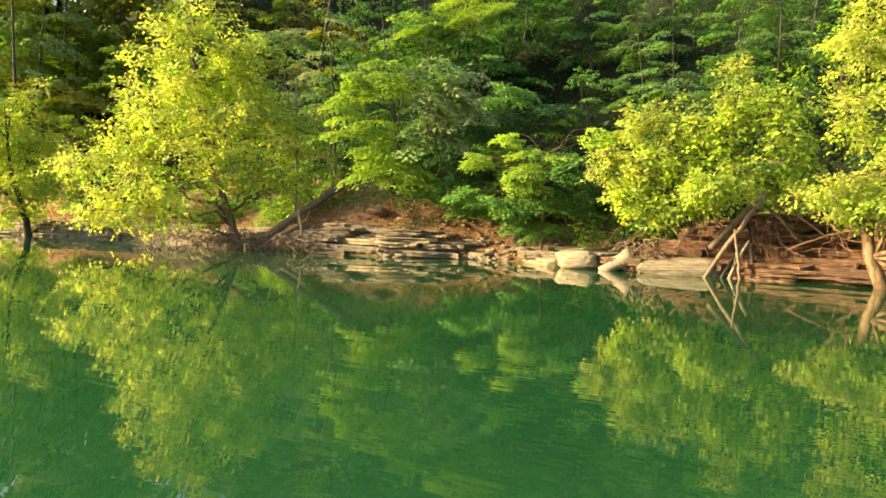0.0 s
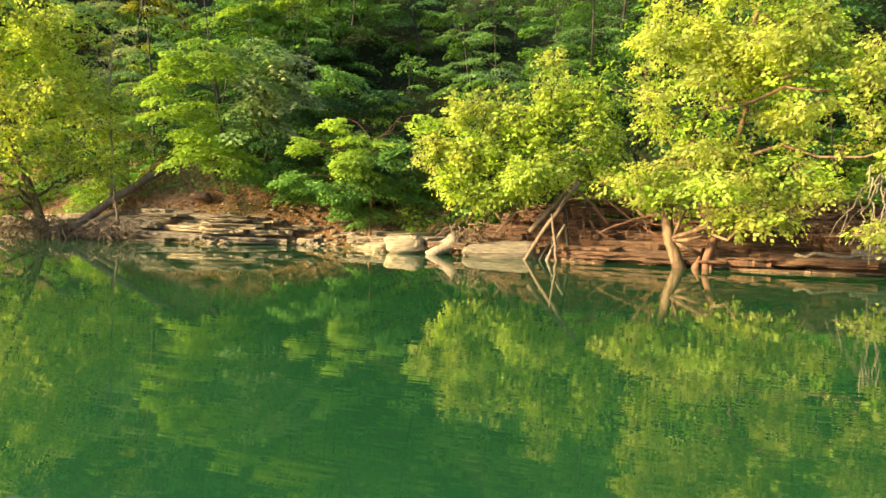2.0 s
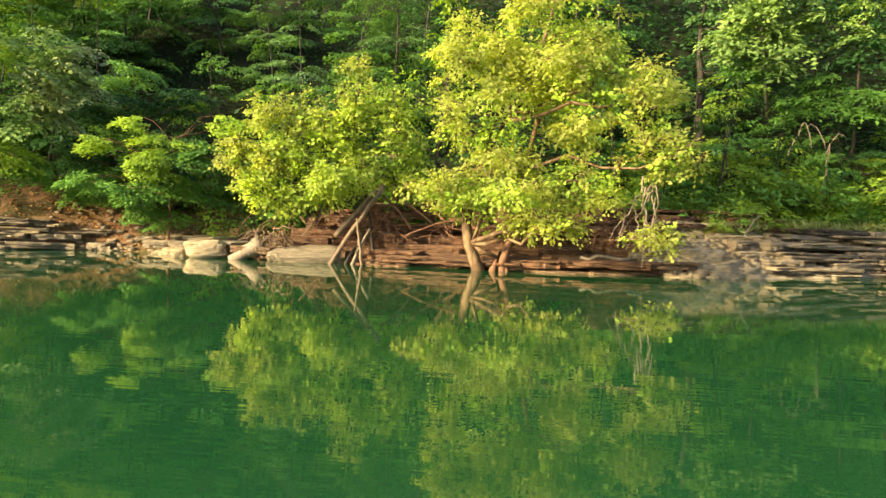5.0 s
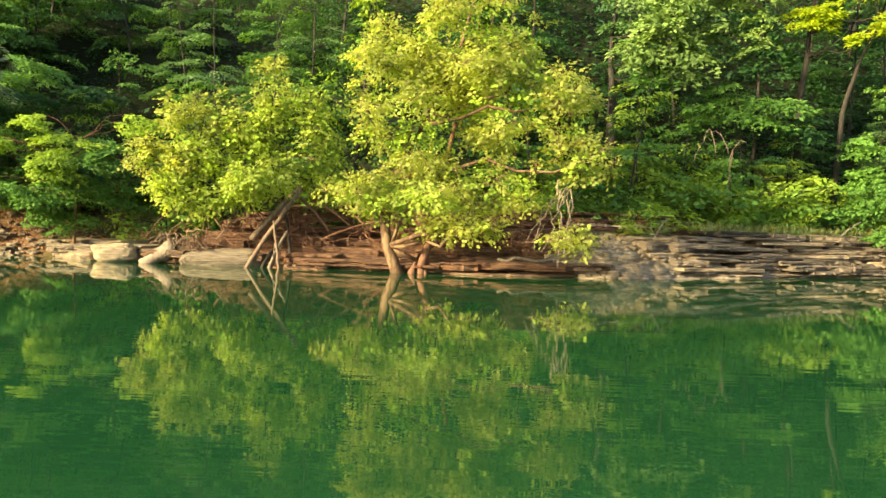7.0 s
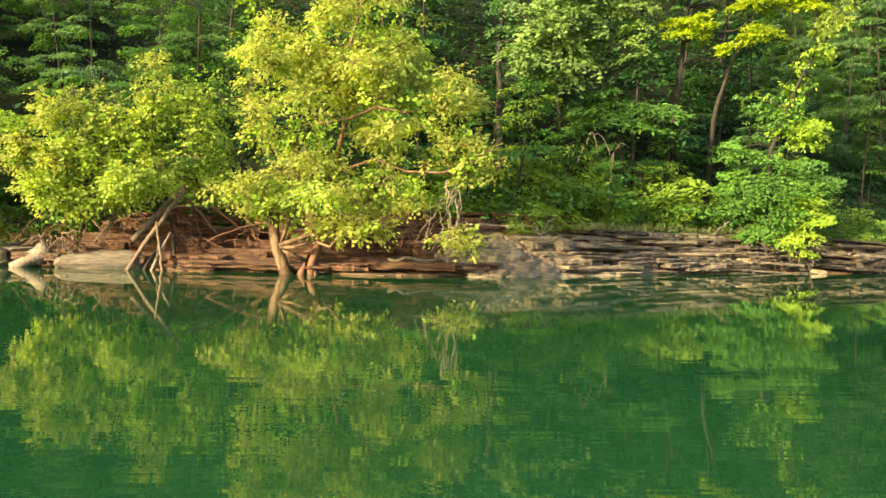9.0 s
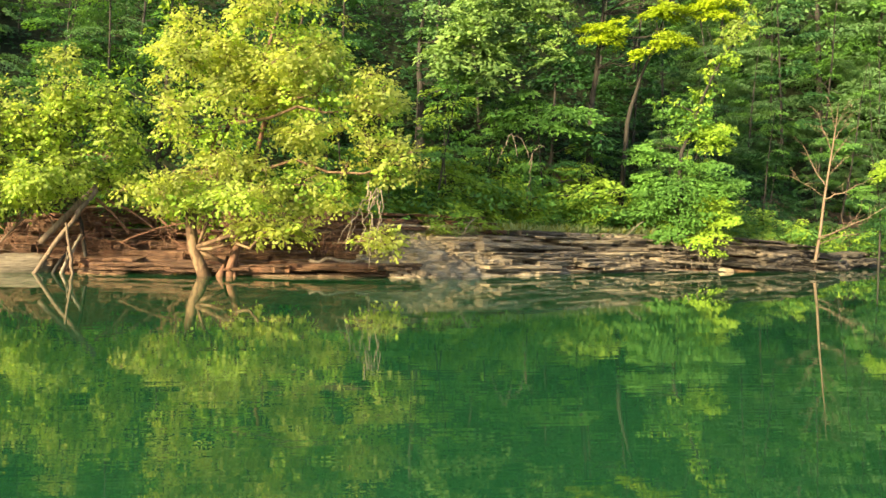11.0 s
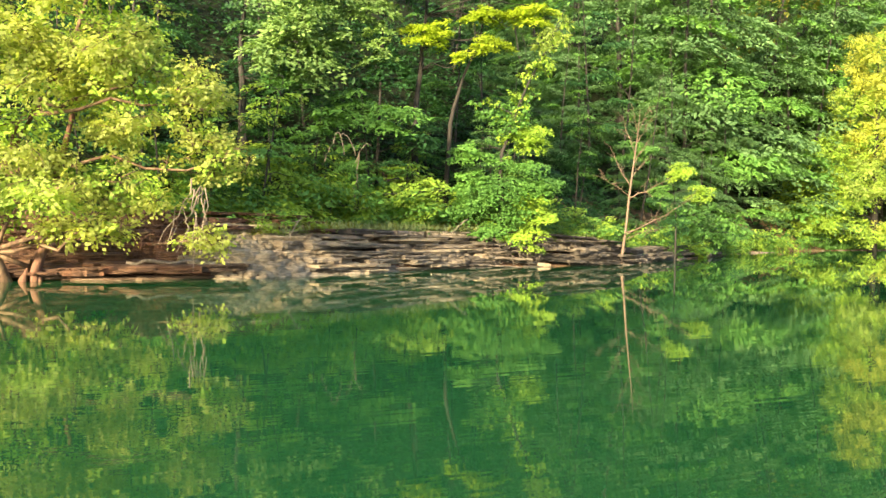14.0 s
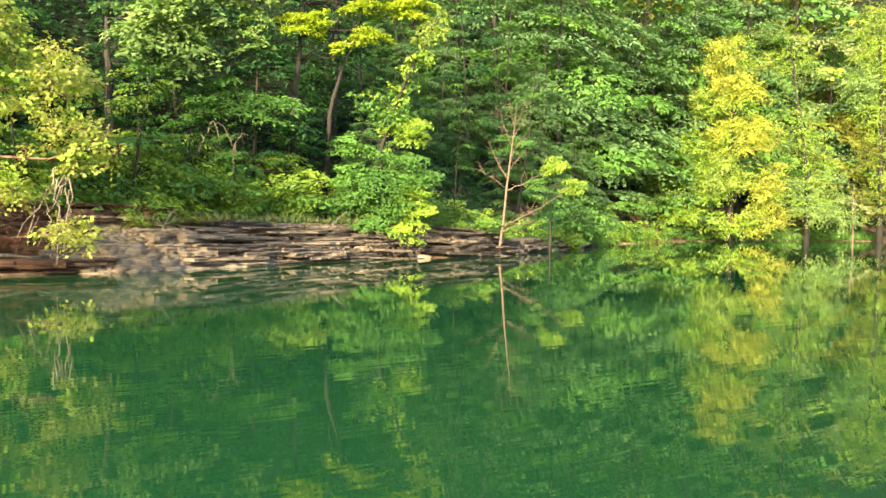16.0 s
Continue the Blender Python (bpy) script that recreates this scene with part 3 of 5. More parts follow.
# ---------------------------------------------------------------- trees of the slope, each with its own habit
PLATE = dict(shape=OVAL, droop=0.26, cover=3.6, limb=0.3, loose=0.8, fan=5)
grown("understory_tree", "small bright green layered tree on a thin reddish trunk", -27.9, 25.8,
      [(-0.1, -0.3, 3.3, 1.0, 0.34), (-0.6, -0.6, 2.6, 1.05, 0.33), (0.8, 0, 3.1, 1.25, 0.42), (1.9, 0.5, 4.0, 0.92, 0.3), (-1.0, -0.5, 1.9, 1.05, 0.3),
       (0.8, 0.3, 2.0, 1.25, 0.42), (-0.3, 0, 1.2, 1.05, 0.3), (-1.9, -0.3, 3.2, 0.8, 0.2), (-2.2, -0.2, 2.1, 0.9, 0.25), (-1.2, 0, 3.9, 0.7, 0.15)],
      "red", ("lime", "lime", "fresh", "lime", "fresh", "fresh", "fresh", "lime", "fresh", "lime"), [(0.05, 0, 1.6), (0.1, 0, 3.4)], 0.055, leaf_size=0.12, **PLATE)
grown("understory_tree", "sage green tree with drooping clusters of leaves", -35.2, 29.0,
      [(-0.4, 0, 6.2, 1.4, 0.85), (-0.0, -0.3, 5.0, 1.5, 0.95), (-0.6, -0.8, 4.3, 0.9, 0.65), (0.9, 0.3, 5.9, 1.0, 0.8)],
      "brown", ("sage", "grey", "sage", "grey"), [(0.2, 0.2, 4.0), (-0.1, 0, 6.4)], 0.07, foot=3.5, move=-1.6, leaf_size=0.17, shape=OVAL, cover=3.6, droop=0.55, loose=0.9, fan=9)
grown("understory_tree", "yellow green layered tree over the bare bank", -38.4, 27.6,
      [(-1.3, -0.5, 5.1, 1.15, 0.5), (-0.2, 0, 5.9, 1.5, 0.65), (-0.9, 0, 4.1, 1.35, 0.6), (-0.0, -0.5, 3.0, 1.7, 0.55), (-1.4, -0.6, 5.8, 0.75, 0.3), (1.6, 0.2, 2.4, 1.4, 0.4), (2.8, 0.2, 1.9, 1.2, 0.35)],
      "brown", ("lime", "lime", "lime", "lime", "lime", "fresh", "fresh"), [(0.3, 0.3, 3.4), (-0.2, 0, 6.2)], 0.08, foot=4.0, leaf_size=0.13, **PLATE)
grown("understory_tree", "dark green layered tree on the slope", -32.5, 29.5,
      [(0.2, 0, 4.6, 1.6, 0.55), (1.5, 0, 3.6, 1.7, 0.5), (-0.8, 0, 3.2, 1.5, 0.5), (0.6, -0.8, 2.4, 1.6, 0.45), (2.3, -0.6, 2.6, 1.3, 0.4), (1.0, 0.3, 5.8, 1.5, 0.55), (2.4, 0.3, 5.0, 1.4, 0.5)],
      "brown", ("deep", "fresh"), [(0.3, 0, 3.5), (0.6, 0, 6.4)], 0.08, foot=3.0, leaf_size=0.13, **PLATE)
grown("forest_tree", "yellow green crown high on the slope with a thin trunk", -30.1, 35.5,
      [(-2.9, 0, 9.0, 2.6, 0.95), (-0.6, 0, 9.3, 1.4, 1.3), (0.4, 0, 7.3, 2.3, 1.2), (-1.0, 0, 5.6, 1.9, 1.0), (-4.2, 0, 9.3, 2.1, 0.85), (-2, 0.5, 11.3, 2.8, 1.3), (1.5, 0.5, 11.0, 2.4, 1.4)],
      "brown", ("fresh", "fresh", "deep", "deep", "lime", "lime", "fresh"), [(-0.3, 0, 7), (-0.6, 0, 12)], 0.12, leaf_size=0.13, **PLATE)
grown("vine_covered_snag", "leafy bright green vines over a low snag", -9.9, 25.0,
      [(-0.8, 0, 5.1, 1.05, 0.75), (0.4, 0, 6.4, 0.6, 1.0), (0.5, 0, 7.5, 0.28, 0.55), (-0.8, 0, 3.7, 1.05, 1.0), (1.2, 0.2, 4.2, 1.2, 1.2)],
      "brown", ("fresh", "fresh", "lime", "fresh", "fresh"), [(0.2, 0, 4), (0.5, 0, 8)], 0.12, leaf_size=0.14, cover=3.4, clump=4, flat=0.5, out=0.5, category="snag")
grown("chestnut_tree", "tall tree with big drooping grey green leaves", 8.2, 33.0,
      [(1.9, -1, 9.3, 1.9, 0.9), (0.9, -1, 8.2, 1.1, 0.6), (2.8, -1, 8.1, 1.5, 0.95), (0.0, 0, 9.8, 0.9, 0.9), (1.5, -1, 7.2, 0.85, 0.4), (2.6, -0.6, 10.8, 1.8, 0.9), (-0.9, -0.4, 6.6, 0.9, 0.35)],
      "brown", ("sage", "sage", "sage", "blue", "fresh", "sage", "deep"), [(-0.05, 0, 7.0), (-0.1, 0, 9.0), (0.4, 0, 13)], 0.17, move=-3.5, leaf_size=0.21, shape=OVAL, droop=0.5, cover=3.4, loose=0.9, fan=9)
grown("understory_tree", "fresh green tree with large layered leaves under the canopy", 17.4, 29.8,
      [(0.4, 0, 7.1, 1.05, 0.6), (0.3, 0, 8.0, 1.05, 0.6), (0.6, -1, 5.3, 1.4, 0.42), (1.2, -1, 4.7, 1.2, 0.42), (-0.5, 0, 6.0, 1.25, 0.36), (-1.5, -0.8, 5.2, 1.3, 0.4),
       (-0.6, 0, 9.4, 1.6, 0.5), (0.4, 0, 10.6, 1.7, 0.5), (-1.6, 0.3, 8.4, 1.4, 0.45), (-1.2, 0.3, 11.6, 2.0, 0.6)],
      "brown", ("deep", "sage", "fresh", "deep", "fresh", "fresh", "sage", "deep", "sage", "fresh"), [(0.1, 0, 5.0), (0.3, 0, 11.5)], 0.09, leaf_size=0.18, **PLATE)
# these leaves carry the sunlight of the gap in their colour
grown("forest_tree", "straight dark trunk with lime yellow branches, sunlight put into their leaf colour", 20.4, 31.2,
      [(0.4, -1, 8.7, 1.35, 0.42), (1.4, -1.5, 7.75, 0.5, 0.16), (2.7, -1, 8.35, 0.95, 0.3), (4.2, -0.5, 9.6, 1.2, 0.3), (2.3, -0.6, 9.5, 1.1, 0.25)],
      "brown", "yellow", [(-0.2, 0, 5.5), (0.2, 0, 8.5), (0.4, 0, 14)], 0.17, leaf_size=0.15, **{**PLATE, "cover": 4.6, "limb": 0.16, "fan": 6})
# the five deep lobes are an unseen roof, added to darken the gap below
grown("forest_tree", "slanting thin dark trunk with an unseen crown added to shade the gap", 22.4, 31.5,
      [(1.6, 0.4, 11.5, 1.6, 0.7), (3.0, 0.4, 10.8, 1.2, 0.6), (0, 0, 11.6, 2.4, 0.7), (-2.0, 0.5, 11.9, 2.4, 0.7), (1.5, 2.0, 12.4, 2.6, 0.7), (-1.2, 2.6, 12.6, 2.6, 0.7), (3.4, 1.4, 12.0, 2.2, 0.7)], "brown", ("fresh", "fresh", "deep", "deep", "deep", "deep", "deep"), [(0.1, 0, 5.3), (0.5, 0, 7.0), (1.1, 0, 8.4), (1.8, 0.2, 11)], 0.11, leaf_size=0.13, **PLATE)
grown("sapling", "bright green bushy sapling on the rock ledge", 26.4, 27.6,
      [(-0.0, -0.4, 1.6, 1.25, 0.6), (-0.4, -0.3, 2.5, 1.35, 0.45), (0.3, 0, 3.3, 1.45, 0.45), (-1.1, 0, 4.0, 1.1, 0.33), (0.7, 0.2, 4.6, 1.3, 0.38),
       (0.3, 0.3, 5.2, 1.0, 0.33), (0.9, 0, 2.2, 1.1, 0.45), (-0.6, -0.5, 1.2, 0.7, 0.25), (0.5, -0.4, 1.1, 0.9, 0.35), (-1.3, -0.2, 2.2, 1.1, 0.3), (1.5, 0, 3.0, 1.1, 0.3), (-1.2, 0, 3.1, 1.0, 0.3)],
      "brown", ("fresh", "fresh", "fresh", "fresh", "lime", "fresh", "lime", "fresh", "lime"), [(0, 0, 2.2), (0.3, 0.2, 5.0)], 0.06, move=2.4, leaf_size=0.13, **PLATE)
grown("vine_covered_snag", "leaning trunk covered by sunlit yellow green vines", 26.6, 30.0,
      [(0.1, 0, 5.2, 0.7, 0.5), (0.6, 0, 6.2, 0.5, 0.6), (1.05, 0, 7.1, 0.34, 0.6), (1.5, 0, 7.95, 0.3, 0.65), (1.9, 0, 8.8, 0.26, 0.5), (-0.6, 0, 6.0, 0.5, 0.3)],
      "brown", ("fresh", "fresh", "lime", "gold_green", "gold_green", "fresh"), [(-0.2, 0, 4), (0.6, 0, 6.3), (2.1, 0, 9.5)], 0.1, leaf_size=0.14, cover=3.4, clump=4, flat=0.5, out=0.5, category="snag", twig=0.28)
grown("understory_tree", "lime green young tree with sparse layered twigs", 38.5, 34.0,
      [(0.5, 0, 3.9, 0.9, 0.3), (0.9, 0, 3.0, 0.7, 0.28), (-0.1, 0.5, 3.2, 0.95, 0.8), (-1.4, 0.5, 4.8, 1.05, 0.38), (-0.3, 0.5, 2.1, 0.95, 0.8)],
      "brown", ("lime", "lime", "fresh", "fresh", "deep"), [(0, 0.2, 2.2), (-0.4, 0.3, 4.8)], 0.05, move=4.5, leaf_size=0.13, **PLATE)
grown("shrub", "leafy green shrub over the muddy bank", 40.3, 45.2,
      [(0.3, 0, 1.4, 1.7, 0.7), (1.4, 0, 2.0, 0.77, 0.42), (-0.6, 1, 2.3, 1.5, 1.0)], "brown", "fresh", [(0, 0.3, 1.2), (0, 0.4, 2.2)], 0.05, leaf_size=0.2, cover=2.6, category="shrub")


# ---------------------------------------------------------------- the wood on the slope
def layered(height, width, count, low, seed):
    """Branches in flat tiers round the stem, wide below and short at the top."""
    r = np.random.default_rng(seed)
    out = []
    for i in range(count):
        t = min(max((i + r.uniform(-1.6, 1.8)) / count, 0.0), 1.0)
        z = low + (height - low) * t
        reach = width * (1 - 0.72 * t**1.5) * r.uniform(0.4, 1.0)
        bearing = i * 2.4 + r.uniform(-0.5, 0.5)
        start = width * (1 - 0.75 * t**1.5) * r.uniform(0.05, 0.4)
        foot = (start * math.cos(bearing), start * math.sin(bearing), z)
        out.append((foot, bearing, reach, reach * r.uniform(0.4, 0.7), r.uniform(-0.05, 0.42), r.uniform(0.3, 0.6)))
    return out


def wood_tree(leaf, label, height, width, count, low, seed, size, cover=3.2):
    return tree("forest_tree", label, (0, 0, 0), 0, [], "brown", leaf, [(0, 0, -0.5), (0.1, 0.1, height * 0.4), (0.2, -0.1, height * 0.93)], 0.05 + height * 0.004,
                leaf_size=size, shape=OVAL, cover=cover, limb=0.3, loose=1.15, lean=0.12 if leaf[0] in ("blue", "deep") else 0.42, group="wood on the slope", branches=layered(height, width, count, low, seed))


# kind 0 is nearly all deep leaves, so its colour carries shade
KINDS = [(("deep", "deep", "deep", "deep", "deep", "deep", "deep", "fresh"), "dark green tree on the steep slope, shade put into its leaf colour", 12, 3.2, 26, 0.8, 11, 0.165),
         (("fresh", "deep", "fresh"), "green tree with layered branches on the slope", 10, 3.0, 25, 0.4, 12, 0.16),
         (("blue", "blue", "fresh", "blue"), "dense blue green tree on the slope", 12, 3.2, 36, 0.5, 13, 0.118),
         (("olive", "fresh", "lime"), "sunlit yellowish green tree on the slope", 11, 3.0, 25, 1.0, 14, 0.17),
         (("grey", "blue", "olive"), "pale grey green tree on the slope", 13, 3.3, 26, 1.5, 15, 0.17),
         (("lime", "fresh", "lime"), "young bright green tree with flat tiers of leaves", 7, 2.5, 20, 0.4, 16, 0.15)]
first = {}


def plant(kind, far, m):
    """Puts one more tree of a kind at m; far ones have fewer, larger leaves."""
    if (kind, far) in first:
        return copy_thing(first[kind, far], m)
    leaf, label, height, width, count, low, seed, size = KINDS[kind]
    first[kind, far] = wood_tree(leaf, label, height, width, count, low, seed + 20 * far, size * (1.06, 1.0, 1.55)[far], (2.1, 2.4, 2.3)[far])
    first[kind, far].matrix_world = m
    return first[kind, far]


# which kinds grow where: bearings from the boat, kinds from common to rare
# only kind 0 from 6 to 25: its dark leaf colour stands in for shade
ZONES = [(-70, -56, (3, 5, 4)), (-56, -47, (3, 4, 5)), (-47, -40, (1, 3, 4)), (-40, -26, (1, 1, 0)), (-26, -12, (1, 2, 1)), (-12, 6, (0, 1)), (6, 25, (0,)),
         (25, 34, (2, 0, 2)), (34, 45, (2,)), (45, 52, (2, 2, 3)), (52, 66, (3, 4, 2))]
# clear patches where the shaded trunks stand bare: bearings and distances
BARE = [(5.5, 10.5, 27, 33), (18.5, 25, 27, 36.5)]
EXTRA = [(-38, 40), (-36, 44), (-40, 45), (-64, 66), (-61, 67), (-66.5, 68), (-52, 66), (-55, 67), (-58, 68), (-50, 67), (9, 34.5), (-45.5, 44), (-44, 50), (-47.5, 49), (-49.5, 56), (-62, 54), (-66, 57), (-58, 62), (-64, 70), (-67, 66), (-21, 33.5), (-15.5, 34.5), (-18, 39), (-24.5, 36), (-64, 60), (-60, 68), (-56, 60), (49, 104), (53, 108), (57, 112), (61, 108), (55, 120), (51, 92), (59, 104), (54, 98), (48, 96), (45, 88), (-43, 38.5), (-42, 43), (-63, 62), (-59.5, 58), (-63.5, 72), (-61.5, 76), (-65.5, 74), (-59.5, 74), (-57, 78), (-62.6, 64), (-60.6, 66), (-64.2, 66), (-62, 58)]
r = np.random.default_rng(21)
spots = []
for row, (s, step) in enumerate(((5.4, 4.0), (8.6, 4.5), (13.0, 6.0), (20.0, 8.0), (30.0, 9.0))):
    x = -62.0 + row
    while x < 96:
        slope = float(shore(x + 2) - shore(x - 2)) / 4
        n = math.hypot(1, slope)
        px, py = x - slope / n * s + r.uniform(-1, 1), float(shore(x)) + s / n + r.uniform(-1, 1)
        x += step / n * r.uniform(0.75, 1.25) * (1.0 if abs(x) < 45 else 1.25)
        if row < 3 or not -50 < math.degrees(math.atan2(px, py)) < (38 if row > 3 else 2):
            spots.append((row, px, py))
SMALL = [(x, 4.3 + 0.8 * math.sin(3 * x)) for x in np.arange(2.6, 19.0, 1.5)] + [(x, 4.6 + 0.7 * math.sin(2 * x)) for x in np.arange(-15.5, -8.0, 1.8)]
for x, s in SMALL:
    slope = float(shore(x + 2) - shore(x - 2)) / 4
    n = math.hypot(1, slope)
    spots.append((9, x - slope / n * s, float(shore(x)) + s / n))
for bearing, dist in EXTRA:
    spots.append((2, dist * math.sin(radians(bearing)), dist * math.cos(radians(bearing))))
for row, px, py in spots:
    bearing, dist = math.degrees(math.atan2(px, py)), math.hypot(px, py)
    if not -64.8 < bearing < 61 or (row != 9 and any(a < bearing < b and c < dist < d for a, b, c, d in BARE)):
        continue
    zone = next(k for a, b, k in ZONES if a <= bearing < b)
    kind = (5, 1)[int(px * 3) % 2] if row == 9 else zone[int(r.integers(len(zone)))]
    big = r.uniform(0.8, 1.15) * (0.72 if row == 0 else 0.72 if row == 9 else 1.0) * (1.0 if dist < 50 else 1.3 if dist < 65 else 1.9)
    m = pose(px, py, float(land(px, py)) - 0.2, r.uniform(-8, 8), r.uniform(-8, 8), r.uniform(-75, 75) - bearing)
    plant(kind, 0 if dist < 48 else 1 if dist < 66 else 2, m @ Matrix.Diagonal((big, big, big, 1)))


# ---------------------------------------------------------------- undergrowth
def ledge_top(x):
    """Height of the flat top of the rock ledge, which the plants on its edge stand on."""
    return np.interp(x, (2.0, 3.5, 6, 12, 16, 20.5, 21), (0.0, 1.1, 1.27, 1.24, 1.02, 0.8, 0.0))


def bush_kind(name, label, leaf, seed, size=0.11, wide=0.75, tall=0.9):
    q = np.random.default_rng(seed)
    lobes = [(q.uniform(-wide, wide), q.uniform(-0.5, 0.5), tall * q.uniform(0.35, 1.1), q.uniform(0.4, 0.7), q.uniform(0.22, 0.4)) for _ in range(8)]
    return tree(name, label, (0, 0, 0), 0, lobes, "brown", leaf, [(0, 0, -0.2), (0.05, 0, 0.4), (0.0, 0, tall)], 0.025, leaf_size=size * 0.8, shape=OVAL,
                droop=0.35, cover=1.75, limb=0.6, loose=0.9, fan=3, category="shrub", group="undergrowth on the bank")


BUSHES = [bush_kind("shrub", "low leafy green shrub on the shaded bank", ("fresh", "lime", "fresh"), 31, 0.155),
          bush_kind("shrub", "bright green shrub rooted above the rock ledge", ("lime", "lime", "fresh"), 32, 0.15),
          bush_kind("shrub", "dark spreading shrub under the trees", ("fresh", "deep", "fresh"), 33, 0.15, 1.0, 1.1)]
r = np.random.default_rng(41)
placed = set()
for x0, x1, s0, s1, count, kinds in ((4.0, 20, 1.5, 2.5, 38, (1, 0, 1)), (37, 48, 1.3, 2.6, 12, (0, 2)), (3.4, 15.5, 2.3, 3.6, 20, (1, 0, 1)), (3.5, 12, 2.7, 5.5, 22, (1, 1, 0)), (12, 21, 2.6, 6.0, 16, (1, 0, 1)), (-27, -17, 4.0, 6.5, 9, (0, 2)), (-15, -8, 2.4, 5.0, 13, (0, 1, 2)),
                                     (-8, 3.5, 2.8, 6.0, 19, (2, 0, 0)), (20, 36, 1.2, 5.0, 15, (0, 2)), (-46, -27, 2.5, 5.5, 10, (1, 0)), (38, 80, 1.7, 4.0, 15, (2, 0, 2)), (25, 40, 0.5, 1.6, 14, (0, 2, 0))):
    for _ in range(count):
        x, s = r.uniform(x0, x1), r.uniform(s0, s1)
        slope = float(shore(x + 2) - shore(x - 2)) / 4
        n = math.hypot(1, slope)
        px, py = x - slope / n * s, float(shore(x)) + s / n
        if 21.4 < math.degrees(math.atan2(px, py)) < 24.0:
            continue
        big = r.uniform(0.7, 1.35) * (1.3 if x > 38 else 0.6 if s1 == 2.5 else 1.45 if s1 == 3.6 else 1.0)
        kind = kinds[int(r.integers(len(kinds)))]
        m = pose(px, py, float(max(land(px, py), ledge_top(x) * (s > 1.3) * (s1 == 2.5))) - 0.05, 0, 0, r.uniform(-75, 75))
        if kind in placed:
            copy_thing(BUSHES[kind], m @ Matrix.Diagonal((big, big, big * r.uniform(0.7, 1.2), 1)))
        else:
            placed.add(kind)
            BUSHES[kind].matrix_world = m


def scattered(x0, x1, s0, s1, count, seed):
    q = np.random.default_rng(seed)
    x, s = q.uniform(x0, x1, count), q.uniform(s0, s1, count)
    slope = (shore(x + 2) - shore(x - 2)) / 4
    n = np.hypot(1, slope)
    px, py = x - slope / n * s, shore(x) + s / n
    return np.stack([px, py, land(px, py)], -1), q


def litter(label, x0, x1, s0, s1, count, seed, leaf="litter", size=0.13):
    at, q = scattered(x0, x1, s0, s1, count, seed)
    at[:, 2] += q.uniform(0.01, 0.05, count)
    axis = np.stack([q.normal(size=count), q.normal(size=count), q.normal(0, 0.25, count)], -1)
    face = np.array([0, 0, 1.0]) + q.normal(0, 0.35, (count, 3))
    ob = new("leaf_litter", make_mesh("leaf_litter", *blades(at, axis, face, size * q.uniform(0.6, 1.3, count), OVAL), LEAF[leaf]))
    return tagged(ob, label=label, category="leaf litter", kind="stuff")


def ground_cover(label, x0, x1, s0, s1, count, seed, leaf, size):
    at, q = scattered(x0, x1, s0, s1, count, seed)
    at[:, 2] += q.uniform(0.03, 0.5, count) ** 1.5
    bearing = np.degrees(np.arctan2(at[:, 0], at[:, 1]))
    at = at[(bearing < 21.6) | (bearing > 23.8) | (at[:, 1] > 31.5)]  # a chute of bare earth
    count = len(at)
    axis = q.normal(0, 1, (count, 3)) * (1, 1, 0.4)
    face = np.array([0, -0.3, 1.0]) + q.normal(0, 0.4, (count, 3))
    ob = new("ground_cover", make_mesh("ground_cover", *blades(at, axis, face, size * q.uniform(0.6, 1.3, count), OVAL), LEAF[leaf]))
    return tagged(ob, label=label, category="plants", kind="stuff")


# deep leaves on the slope: darkness of the gaps put into the plant colour
ground_cover("dark green plants covering the slope, shade put into their leaf colour", -60, 30, 5.5, 30, 18000, 55, "deep", 0.34)
ground_cover("dark green plants between the trunks, coloured to stand in for shade", -30, 32, 4.5, 17, 36000, 58, "deep", 0.24)
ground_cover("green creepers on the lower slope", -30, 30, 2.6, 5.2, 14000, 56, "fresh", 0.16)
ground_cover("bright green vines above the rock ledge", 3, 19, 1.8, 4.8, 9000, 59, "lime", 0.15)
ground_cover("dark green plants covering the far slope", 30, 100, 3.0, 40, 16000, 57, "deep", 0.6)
litter("rust brown dead leaves under the sycamores", -9, 4, 0.4, 4.5, 7000, 51)
litter("brown dead leaves on the bare bank", -25, -12, 0.9, 6, 8000, 52)
litter("brown dead leaves above the rock ledge", 3, 21, 1.3, 4.5, 6000, 53)
litter("brown dead leaves on the upstream bank", -46, -24, 0.6, 5, 3000, 54, size=0.16)


def grass(label, x0, x1, s0, s1, count, seed, leaf, tall):
    at, q = scattered(x0, x1, s0, s1, count, seed)
    at[:, 2] = np.maximum(at[:, 2], ledge_top(at[:, 0]) * (inland(at[:, 0], at[:, 1]) > 1.2))
    axis = np.array([0, -0.15, 0.85]) + q.normal(0, 0.5, (count, 3))
    face = np.array([0, -1.0, 0.2]) + q.normal(0, 0.6, (count, 3))
    form = (SLIM[0] * np.array([1, 0.35, 1]), SLIM[1])
    ob = new("grass", make_mesh("grass", *blades(at, axis, face, tall * q.uniform(0.5, 1.3, count), form), LEAF[leaf]))
    return tagged(ob, label=label, category="grass", kind="stuff")


grass("green grass on the far bank", 55, 84, 1.4, 5, 6000, 61, "fresh", 0.7)
grass("pale grass and weeds along the top of the ledge", 3.5, 20, 1.3, 2.8, 2600, 62, "olive", 0.28)
grass("dry pale grass hanging over the ledge", 4.5, 19, 1.25, 2.5, 3600, 64, "grey", 0.3)
grass("green weeds on the low bank", 20, 40, 0.9, 3, 2400, 63, "fresh", 0.35)


